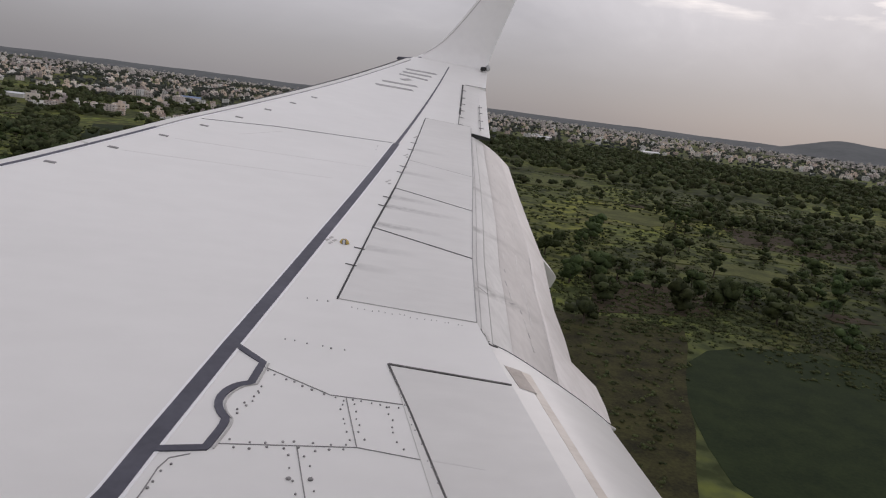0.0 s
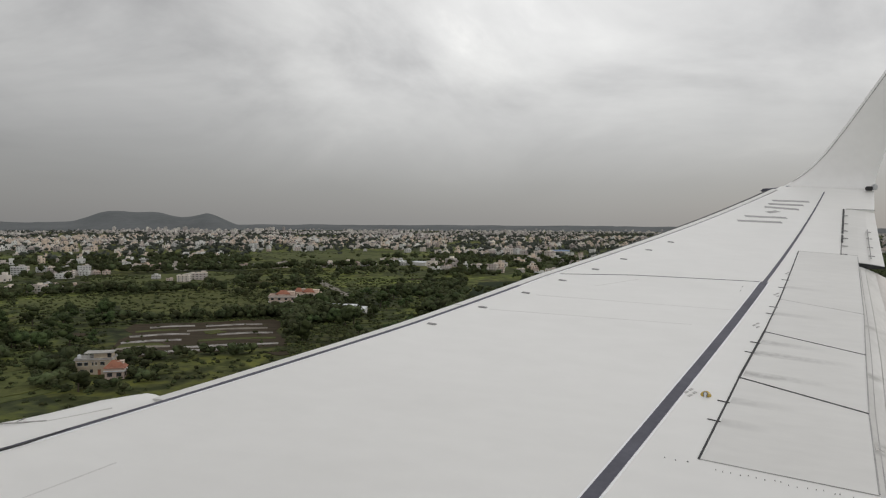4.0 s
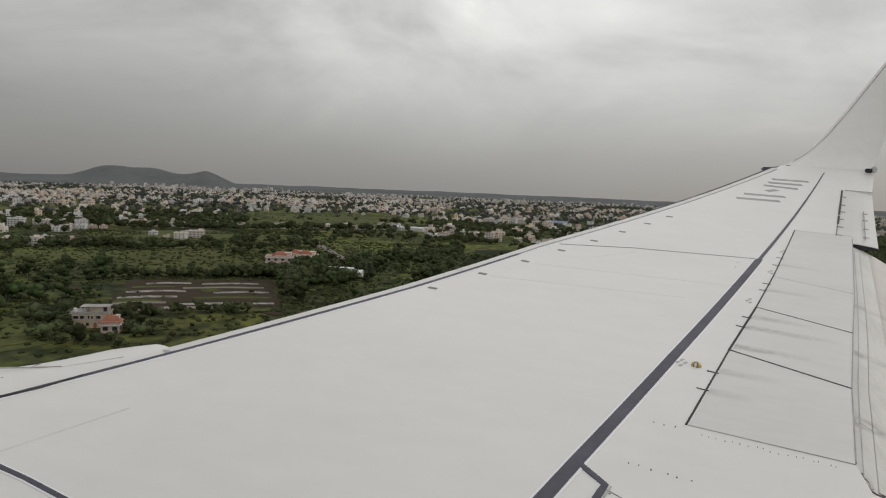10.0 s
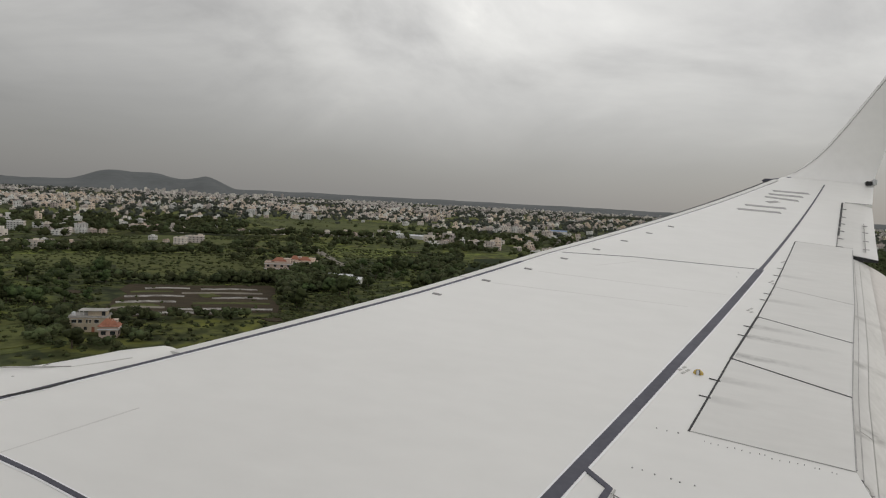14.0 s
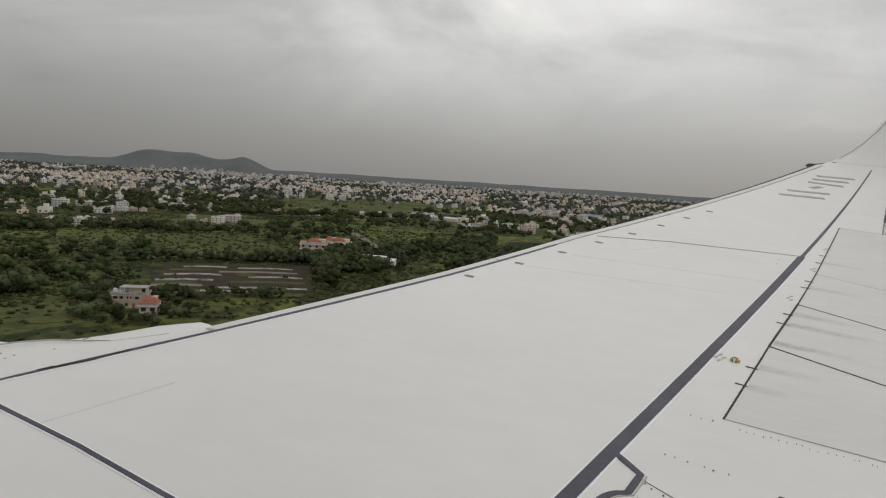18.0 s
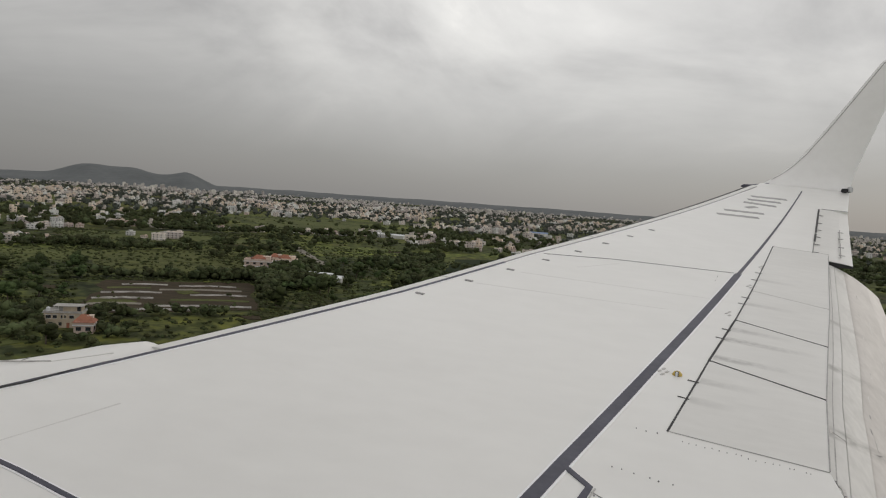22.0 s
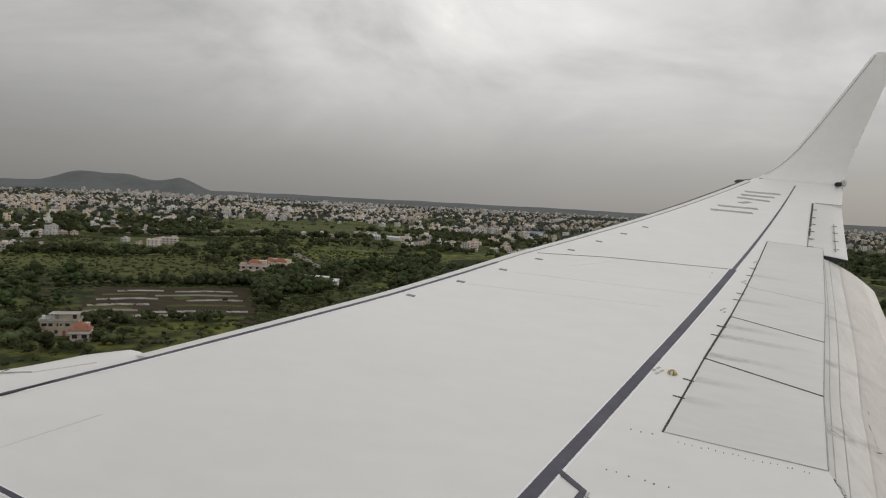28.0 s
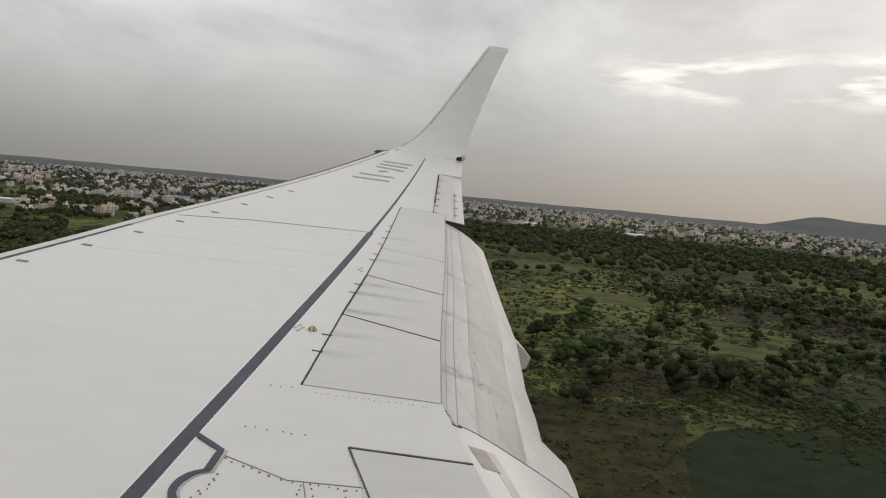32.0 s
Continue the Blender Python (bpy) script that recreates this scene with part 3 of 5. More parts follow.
rivets((0.46, 4.10), (1.15, 4.00), 18, -0.025, 0.0035), rivets((0.2, 4.12), (0.36, 4.13), 3, 0.0, 0.006)
rivets((1.10, 8.05), (1.20, 8.40), 2, 0.0, 0.008), rivets((-0.30, 2.60), (-0.40, 2.36), 5, -0.03, 0.008)
fastener(0.085, 2.53, 0.014), fastener(0.165, 2.53, 0.014)

# spoilers
cuts = [(4.17, 4.04), (5.55, 5.14), (6.76, 6.38), (7.92, 7.62), (10.32, 10.28)]
for (ya, yat), (yb, ybt) in zip(cuts, cuts[1:]):
    g = 0.004
    sp = part("spoiler", panel([(table(HINGE, ya + g) + 0.012, ya + g), (table(HINGE, yb - g) + 0.012, yb - g), (table(SPOILER_TE, ybt - g) - 0.004, ybt - g),
                                (table(SPOILER_TE, yat + g) - 0.004, yat + g)], 0.004, 12, 6), SPOILER_PAINT, wing, "white flight spoiler panel")
    part("hinge_seal", ribbon([(table(HINGE, ya) - 0.006, ya), (table(HINGE, yb) - 0.006, yb)], 0.016 if 6 < yb < 7 else 0.011, 0.0055), RUBBER_SHADE, sp, "dark hinge seal")
    part("end_seal", ribbon([(table(HINGE, yb), yb), (table(SPOILER_TE, ybt), ybt)], 0.020 if yb < 6 else (0.016 if yb < 7 else 0.009), 0.0055),
         RUBBER_SHADE if yb < 7 else FAINT, sp)
part("end_seal", ribbon([(0.40, 4.172), (1.23, 4.042)], 0.004, 0.0046), FAINT, wing)
for y in (4.72, 5.05, 6.15, 6.42, 7.35, 7.6, 8.4, 8.75):
    x = table(HINGE, y)
    part("hinge_fitting", ribbon([(x - 0.062, y + 0.016), (x + 0.012, y - 0.004)], 0.006 if y < 6.5 else 0.005, 0.007, step=0.05), SEAM if y < 6.5 else MARK, wing)
part("soot_streak", ribbon([(0.66, 2.68), (0.88, 2.63)], 0.016, 0.0046, taper=0.002, step=0.1), FAINT2, wing)
part("trailing_line", ribbon([(table(SPOILER_TE, y) + 0.002, y) for y in (4.06, 5.13, 6.36, 7.61, 10.2)], 0.008, 0.0052), MARK2, wing, "thin grey line behind the spoilers")
part("ground_spoiler", panel([(0.625, 2.0), (0.605, 3.425), (1.225, 3.32), (1.225, 1.9)], 0.004, 12, 5), WHITE2, wing, "white inboard ground spoiler")
part("spoiler_seal", ribbon([(0.595, 3.445), (1.225, 3.335)], 0.013, 0.0055), SEAM, wing)
part("spoiler_seal", ribbon([(0.595, 3.445), (0.635, 3.0), (0.67, 2.45), (0.70, 2.0)], 0.010, 0.0055), SEAM, wing)

# amber skin light with its stencil
def skin_dome(x, y, r, h, n=6):
    return loft([[(x + r * math.cos(q) * math.cos(a), y + 1.15 * r * math.cos(q) * math.sin(a), top(x, y) - 0.003 + h * math.sin(q)) for a in [math.tau * i / 14 for i in range(14)]] for q in [1.45 * k / n for k in range(n + 1)]])


base = smooth(part("skin_light", skin_dome(0.52, 5.14, 0.036, 0.032), BRASS, wing, "small amber domed light"), 60)
smooth(part("lens", skin_dome(0.517, 5.126, 0.025, 0.033), SEAM, base, "dark lens"), 60)
# The small pale dome paints the white highlight on the amber light.
smooth(part("bulb", skin_dome(0.514, 5.113, 0.014, 0.033), SHEET, base, "pale spot for the highlight"), 60)
for cx, cy in ((0.385, 5.13), (0.420, 5.19), (0.405, 5.08), (0.440, 5.14)):
    part("stencil_bar", ribbon([(cx, cy), (cx + 0.022, cy + 0.035)], 0.016, 0.005, step=0.1), FAINT, wing)
for bx, by in ((1.08, 6.92), (1.45, 8.07), (1.74, 9.05)):
    for cx, cy in ((bx, by), (bx + 0.035, by + 0.06), (bx + 0.02, by - 0.05)):
        part("stencil_bar", ribbon([(cx, cy), (cx + 0.022, cy + 0.035)], 0.016, 0.005, step=0.1), FAINT, wing)

# grey marking near the tip, as plain bars
for xa, ya, xb, yb, w in ((1.62, 12.10, 2.26, 12.14, 0.11), (1.78, 12.47, 2.40, 12.50, 0.11), (2.18, 12.84, 2.36, 12.99, 0.10), (2.20, 13.28, 2.72, 13.20, 0.11), (2.31, 13.54, 2.86, 13.56, 0.11), (2.42, 13.84, 3.02, 13.88, 0.11)):
    part("marking_bar", ribbon([(xa, ya), (xb, yb)], w, 0.005, step=0.2), MARK2, wing, "grey painted marking bar")

# aileron with its hinge gap and trim tab
rings = []
for i in range(13):
    y = 9.965 + 3.47 * i / 12
    xa, xb = table(AIL_HINGE, y) + 0.015, table(AIL_TE, y)
    ring = [(xa + (xb - xa) * s, y, top(xa + (xb - xa) * s, y) - 0.004 - 0.035 * s * s) for s in (0, 0.12, 0.4, 0.7, 1.0)]
    ring += [(xa + (xb - xa) * s, y, top(xa + (xb - xa) * s, y) - 0.05 - 0.10 * (1 - s)) for s in (1.0, 0.5, 0.0)]
    rings.append(ring)
aileron = part("aileron", loft(rings), WHITE2, wing, "white aileron")
# Black slab added over the aileron's end: shade of the gap beside the flap.
gap_rows = [[(2.58 + 0.45 * i / 6 + dx, 9.955 - 0.012 * dy, top(2.58 + 0.45 * i / 6, 9.955) - 0.012 - 0.03 * (i / 6) ** 2 - dz) for dx, dy, dz in ((0, 0, 0.0), (0, 1, 0.0), (0, 1, 0.10 - 0.07 * i / 6), (0, 0, 0.10 - 0.07 * i / 6))] for i in range(7)]
part("end_plate", loft(gap_rows), RUBBER_SHADE, aileron, "black slab for the shaded gap at the aileron end")
part("hinge_line", ribbon([(table(AIL_HINGE, y) + 0.008, y) for y in (10.25, 11.4, 12.6, 13.4)], 0.012, 0.005), MARK, aileron, "thin hinge line")
for y0, y1 in ((11.00, 11.50), (11.62, 12.10), (12.14, 12.70), (12.74, 13.40)):
    part("hinge_gap", ribbon([(table(AIL_HINGE, y) + 0.012, y) for y in (y0, (y0 + y1) / 2, y1)], 0.028, 0.008), RUBBER_SHADE, aileron, "black hinge gap")
part("tab_gap", ribbon([(table(AIL_TE, y) - 0.145, y) for y in (10.18, 11.1, 11.98)], 0.009, 0.006), MARK, aileron)
part("end_gap", ribbon([(3.50, 13.45), (3.93, 13.47)], 0.02, 0.006), MARK, aileron)
for y in (10.3, 10.8, 11.3, 11.8, 12.3, 12.9):
    part("hinge_bracket", ribbon([(table(AIL_HINGE, y), y), (table(AIL_HINGE, y) + 0.08, y - 0.01)], 0.02, 0.010, step=0.2), MARK, aileron)
for y in (10.3, 10.8, 11.35, 11.8):
    part("tab_hinge", ribbon([(table(AIL_TE, y) - 0.17, y), (table(AIL_TE, y) - 0.10, y)], 0.014, 0.008, step=0.2), MARK, aileron)


# flaps: three elements that step down behind the spoilers
FLAP_FRONT = [(3.60, 1.122), (5.13, 1.49), (6.36, 1.815), (7.61, 2.15), (10.3, 2.82)]
FLAP_LINE = [(3.60, 1.872), (4.43, 2.09), (4.77, 2.18), (5.28, 2.29), (6.43, 2.62), (7.44, 2.83), (9.95, 3.36)]


def flap_at(y, u, te, drop=0.38):
    """Place on the flap's upper side: u runs from its front edge (0) to its trailing edge (1); inner edges run straight."""
    outer = te is FLAP_TE
    x0 = table(FLAP_FRONT if outer else SPOILER_TE, min(y, 10.2)) - 0.10
    xs = table(FLAP_LINE if outer else te, y)
    z0, z1 = top(x0, y) - 0.030, top(xs, y) - drop
    x = x0 + (xs - x0) * u
    if u > 0.78:
        x += (table(te, y) - xs) * (u - 0.78) / 0.22
    return x, z0 + (z1 - z0) * (0.35 * u + 0.65 * u * u)


def flap(name, ys, te, u0, u1, material, label, step=0.0, thick=0.07, drop=0.38):
    rings = []
    for y in ys:
        ring = []
        for s in (0.0, 0.04, 0.2, 0.4, 0.6, 0.8, 1.0):
            x, z = flap_at(y, u0 + (u1 - u0) * s, te, drop)
            ring.append((x, y, z - step - (0.004 if s == 0 else 0)))
        for s in (1.0, 0.6, 0.2, 0.0):
            x, z = flap_at(y, u0 + (u1 - u0) * s, te, drop)
            ring.append((x, y, z - step - 0.012 - thick * (1 - s)))
        rings.append(ring)
    return smooth(part(name, loft(rings), material, wing, label), 40)


YS = [3.68, 3.85, 4.1, 4.43, 4.77, 5.28, 5.9, 6.43, 7.0, 7.44, 8.2, 9.0, 9.6, 9.93]
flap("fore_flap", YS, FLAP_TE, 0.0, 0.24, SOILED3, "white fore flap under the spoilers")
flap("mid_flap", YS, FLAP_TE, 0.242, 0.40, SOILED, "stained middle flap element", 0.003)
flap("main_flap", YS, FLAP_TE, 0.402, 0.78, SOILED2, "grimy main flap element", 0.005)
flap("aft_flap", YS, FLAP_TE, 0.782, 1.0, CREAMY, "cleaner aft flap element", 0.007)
INB_TE = [(0.0, 2.02), (3.02, 2.02), (3.66, 2.02)]
flap("inboard_flap_nose", [0.2, 1.2, 2.2, 2.8, 3.2, 3.45, 3.655], INB_TE, 0.06, 0.30, WHITE2, "white inboard flap nose")
flap("inboard_flap_strip", [0.2, 1.2, 2.2, 2.8, 3.2, 3.45, 3.655], INB_TE, 0.303, 0.37, BEIGE, "beige sealed strip", 0.002)
flap("inboard_flap", [0.2, 1.2, 2.2, 2.8, 3.2, 3.45, 3.655], INB_TE, 0.373, 1.0, WHITE2, "smooth white inboard flap", 0.006)


def flap_ribbon(y0, y1, u0, u1, width, te, lift=0.004):
    bm = bmesh.new()
    rows = []
    for i in range(13):
        k = i / 12
        y, u = y0 + (y1 - y0) * k, u0 + (u1 - u0) * k
        span = table(te, y) - table(FLAP_FRONT if te is FLAP_TE else SPOILER_TE, min(y, 10.2)) + 0.10
        row = []
        for d, dz in ((-0.5, -0.02), (-0.5, lift), (0.5, lift), (0.5, -0.02)):
            if abs(y1 - y0) > span * abs(u1 - u0):
                x, z = flap_at(y, u + d * width / span, te)
                row.append(bm.verts.new((x, y, z + dz)))
            else:
                x, z = flap_at(y, u, te)
                row.append(bm.verts.new((x, y + d * width, z + dz)))
        rows.append(row)
    for a, b in zip(rows, rows[1:]):
        for i in range(3):
            bm.faces.new((a[i], a[i + 1], b[i + 1], b[i]))
    return bm


part("seal_bend", ribbon([(1.247, 4.00), (1.238, 3.92), (1.240, 3.83), (1.262, 3.80), (1.292, 3.785)], 0.008, -0.016, step=0.04), SEAM, wing, "dark curved start of the flap end seal")
part("seal_scuff", ribbon([(1.252, 3.99), (1.268, 3.93), (1.258, 3.86)], 0.016, -0.022, step=0.04), SMEAR, wing)
seal_rows = []
SEAL = [(0.185, 3.880), (0.23, 3.866), (0.28, 3.847), (0.34, 3.818), (0.40, 3.788), (0.48, 3.746), (0.56, 3.712), (0.66, 3.688), (0.78, 3.674), (0.90, 3.667), (1.0, 3.664)]
end_rows = []
for u, y in [(0.09, 3.885)] + SEAL:
    x, z = flap_at(y, u, INB_TE)
    w, low = 0.003, 0.006 + 0.01 * max(0.0, u - 0.5)
    if u > 0.1:
        seal_rows.append([(x, y - w, z - 0.02 - low), (x, y - w, z + 0.009), (x, y + w, z + 0.009), (x, y + w, z - 0.02 - low)])
    steps = [3.62 + (y - 0.002 - 3.62) * k / 4 for k in range(5)]
    end_rows.append([(flap_at(v, u, INB_TE)[0], v, flap_at(v, u, INB_TE)[1] - 0.010 + 0.004 * k) for k, v in enumerate(steps)] + [(flap_at(v, u, INB_TE)[0], v, flap_at(v, u, INB_TE)[1] - 0.03) for v in steps[::-1]])
smooth(part("flap_end_skin", loft(end_rows), WHITE2, wing, "curved white end skin of the inboard flap"), 40)
part("flap_end_seal", loft(seal_rows), RUBBER_SHADE, wing, "black rubber seal at the flap end")
for y0, y1, u in ((4.5, 5.3, 0.63), (5.5, 5.9, 0.60), (6.4, 7.0, 0.64), (7.6, 8.1, 0.62), (4.0, 4.8, 0.76), (5.2, 6.1, 0.78), (7.0, 7.7, 0.77)):
    part("flap_streak", flap_ribbon(y0, y1, u, u + 0.01, 0.008, FLAP_TE, -0.004), SMEAR, wing)
part("flap_line", flap_ribbon(3.95, 9.8, 0.165, 0.165, 0.007, FLAP_TE, 0.001), MARK2, wing, "thin dark line along the flap")
for y0, L, u in ((4.10, 0.10, 0.60), (4.28, 0.07, 0.585), (4.42, 0.12, 0.57), (4.62, 0.05, 0.55), (4.78, 0.16, 0.47), (5.02, 0.08, 0.45), (5.30, 0.06, 0.46), (5.62, 0.12, 0.46), (6.2, 0.14, 0.50), (6.75, 0.10, 0.48), (7.3, 0.16, 0.50), (8.1, 0.14, 0.52), (8.9, 0.12, 0.55)):
    part("flap_scuff", flap_ribbon(y0, y0 + L, u, u - 0.008, 0.007, FLAP_TE, -0.003), MARK if L < 0.1 else SMEAR, wing)
part("flap_scuff", flap_ribbon(4.70, 4.73, 0.455, 0.485, 0.014, FLAP_TE, -0.003), MARK, wing)
part("soot_mark", flap_ribbon(4.80, 4.70, 0.105, 0.115, 0.045, FLAP_TE, 0.001), SOOT, wing, "sooty blot on the flap")
part("soot_mark", flap_ribbon(4.79, 4.72, 0.135, 0.140, 0.030, FLAP_TE, 0.001), SMEAR, wing)
part("soot_line", flap_ribbon(4.75, 4.68, 0.15, 0.239, 0.012, FLAP_TE, 0.001), SMEAR, wing, "thin brown stain across the flap")
part("flap_patch", flap_ribbon(3.645, 3.42, 0.24, 0.26, 0.10, INB_TE, 0.003), TAN, wing, "brown worn patch on the flap nose")
for y0, y1, u in ((5.1, 5.35, 0.108), (6.3, 6.6, 0.112), (6.9, 7.05, 0.11), (7.9, 8.3, 0.112), (4.3, 4.42, 0.12)):
    part("soot_line", flap_ribbon(y0, y1, u, u, 0.010, FLAP_TE, 0.001), SMEAR, wing)


# flap track fairings: slender canoes that stick out behind the flap
def canoe(y, x0, x1, z0, z1, r):
    rings = []
    for i in range(15):
        s = i / 14
        rr = max(0.006, r * (math.sin(math.pi * (0.12 + 0.88 * s)) ** 0.7 if s < 1 else 0.0))
        x, z = x0 + (x1 - x0) * s, z0 + (z1 - z0) * s
        rings.append([(x, y + rr * 0.8 * math.cos(a), z + rr * math.sin(a)) for a in [math.tau * k / 14 for k in range(14)]])
    return smooth(part("track_fairing", loft(rings), WHITE2, wing, "white pointed flap track fairing"), 60)


fair = bmesh.new()
profile = ((1.2, -1.62), (2.0, -1.50), (2.5, -1.46), (2.70, -1.465), (2.79, -1.55), (2.875, -1.645), (2.865, -1.68), (2.83, -1.765), (2.4, -1.90), (1.2, -1.86))
sides = [[fair.verts.new((x, y, z)) for x, z in profile] for y in (6.60, 6.64, 6.86, 6.90)]
for row in (0, 3):
    for v in sides[row]:
        v.co.x, v.co.z = 2.2 + (v.co.x - 2.2) * 0.985, -1.66 + (v.co.z + 1.66) * 0.90
for a, b in zip(sides, sides[1:]):
    for k in range(len(profile)):
        m = (k + 1) % len(profile)
        fair.faces.new((a[k], b[k], b[m], a[m]))
fair.faces.new(sides[0]), fair.faces.new(sides[3][::-1])
bmesh.ops.recalc_face_normals(fair, faces=list(fair.faces))
part("track_fairing", fair, WHITE2, wing, "white blunt flap track fairing")
canoe(3.95, 0.5, 2.24, -1.85, -1.97, 0.22)

# engine fairing ahead of the leading edge: level with the wing skin, rounded off outboard
FAIR_EDGE = [(-6.0, 3.15), (-4.6, 3.27), (-3.92, 3.31), (-3.75, 3.335), (-3.61, 3.41), (-3.47, 3.50), (-3.33, 3.62), (-3.23, 3.76), (-3.13, 3.93), (-3.02, 4.02), (-2.94, 4.07), (-2.88, 4.09), (-2.80, 4.12), (-2.70, 4.16)]
FAIR_BACK = [(-6.0, 0.4), (-4.4, 0.4), (-3.75, 1.78), (-3.36, 2.66), (-3.25, 2.92), (-3.04, 3.36), (-2.88, 3.72), (-2.80, 3.90), (-2.70, 4.10)]
rings = []
for x in (-6.0, -5.0, -4.4, -4.0, -3.75, -3.6, -3.47, -3.36, -3.28, -3.2, -3.13, -3.06, -3.0, -2.94, -2.90, -2.85, -2.80, -2.75, -2.70):
    ya, yb = table(FAIR_BACK, x) + 0.045, table(FAIR_EDGE, x)
    sink = 0.06 * max(0.0, -4.1 - x) ** 1.3 + 0.9 * max(0.0, x + 2.93) ** 1.2
    ring = []
    for u in (0.0, 0.06, 0.25, 0.5, 0.7, 0.82, 0.9, 0.955, 0.985, 1.0):
        y = ya + (yb - ya) * u
        rise = 0.022 * math.sin(math.pi * min(1.0, u * 1.15)) if u < 0.87 else 0.0
        fall = 0.13 * (1 - math.sqrt(max(0.0, 1 - ((u - 0.80) / 0.20) ** 2))) if u > 0.80 else 0.0
        ring.append((x, y, top(x, y) + 0.008 + rise - fall - sink))
    ring += [(x + 0.02, yb - 0.03, top(x, yb) - 0.35 - sink), (x + 0.02, yb - 0.25, top(x, yb) - 0.8 - sink), (x + 0.02, ya, top(x, ya) - 0.8 - sink)]
    rings.append(ring)
pylon = smooth(part("engine_fairing", loft(rings), WHITE, wing, "white engine fairing ahead of the leading edge"), 45)
part("fairing_seam", ribbon([(-3.658, 3.086), (-3.581, 3.184), (-3.473, 3.273), (-3.325, 3.345), (-3.173, 3.430)], 0.006, 0.034, step=0.05), FAINT, pylon)
part("fairing_seam", ribbon([(-3.173, 3.430), (-3.075, 3.55), (-2.96, 3.70)], 0.006, 0.030, step=0.05), FAINT2, pylon)
part("fairing_seam", ribbon([(-3.339, 3.350), (-3.339, 3.444)], 0.004, 0.020, step=0.05), MARK, pylon)
for x, y in ((-3.468, 2.962), (-3.463, 3.017), (-3.347, 3.183), (-3.550, 3.003)):
    part("fastener", ribbon([(x - 0.006, y), (x + 0.006, y)], 0.010, 0.031, step=0.1), FAINT, pylon)


# blended winglet
def winglet_ring(xl, xt, y, z, tilt, t):
    """Thin aerofoil between its leading and trailing edges; tilt: how far it leans up from the wing."""
    ny, nz = -math.sin(tilt), math.cos(tilt)
    ring = []
    for s in (0.0, 0.04, 0.12, 0.3, 0.55, 0.8, 1.0):
        h = t * (2.2 * math.sqrt(s) * (1 - s) * 0.6 + 0.03)
        ring.append((xl + (xt - xl) * s, y + ny * h, z + nz * h))
    for s in (0.96, 0.7, 0.45, 0.2, 0.06):
        h = -t * (2.2 * math.sqrt(s) * (1 - s) * 0.6 + 0.03)
        ring.append((xl + (xt - xl) * s, y + ny * h, z + nz * h))
    return ring


WL = [(2.72, 4.42, 15.16, top(3.5, 15.16) - 0.055, 12, 0.10), (2.80, 4.425, 15.19, 0.715, 30, 0.10), (2.94, 4.44, 15.225, 0.79, 44, 0.095), (3.14, 4.47, 15.265, 0.93, 55, 0.09),
      (3.34, 4.53, 15.305, 1.11, 64, 0.085), (3.56, 4.62, 15.355, 1.36, 72, 0.08), (3.88, 4.78, 15.42, 1.80, 76, 0.07), (4.39, 5.06, 15.53, 2.55, 77, 0.055), (4.85, 5.36, 15.62, 3.24, 77, 0.045), (4.93, 5.38, 15.63, 3.30, 77, 0.03)]
winglet = smooth(part("winglet", loft([winglet_ring(a, b, y, z, radians(t), w) for a, b, y, z, t, w in WL]), WHITE_LIT, wing, "tall white blended winglet"), 40)
seam_rows = []
for (a, b, y, z, t, w) in WL[2:9]:
    ny, nz = -math.sin(radians(t)), math.cos(radians(t))
    h = w * 0.36 + 0.006
    seam_rows.append([(a + 0.06 + d, y + ny * (h + e), z + nz * (h + e)) for d, e in ((-0.008, 0), (-0.008, 0.005), (0.008, 0.005), (0.008, 0))])
part("winglet_seam", loft(seam_rows), MARK2, winglet, "faint seam behind the winglet nose")
tip = bmesh.new()
box(tip, 4.22, 4.33, 14.94, 15.05, 0.635, 0.715)
bmesh.ops.bevel(tip, geom=list(tip.edges), offset=0.015, segments=2, affect="EDGES")
light = part("position_light", tip, RUBBER_SHADE, wing, "dark housing of the tip light")
lens = bmesh.new()
box(lens, 4.325, 4.40, 14.92, 15.06, 0.640, 0.760)
bmesh.ops.bevel(lens, geom=list(lens.edges), offset=0.02, segments=2, affect="EDGES")
part("lens", lens, SHEET, light, "clear white lens")
nav = []
for i in range(10):
    u = i / 9
    w = 0.04 + 0.15 * math.sin(math.pi * (0.12 + 0.80 * u))
    x, y = 2.47 + 0.50 * u, 14.84 + 0.36 * u
    z = top(2.55, 14.84) - 0.015 + 0.075 * u * u
    nav.append([(x - w, y, z - 0.02), (x - w * 0.5, y, z + 0.022), (x + 0.03, y, z + 0.026), (x + 0.06, y, z - 0.04), (x, y, z - 0.07)])
smooth(part("navigation_light", loft(nav), GREYLINE, wing, "dark faired navigation light at the tip"), 40)


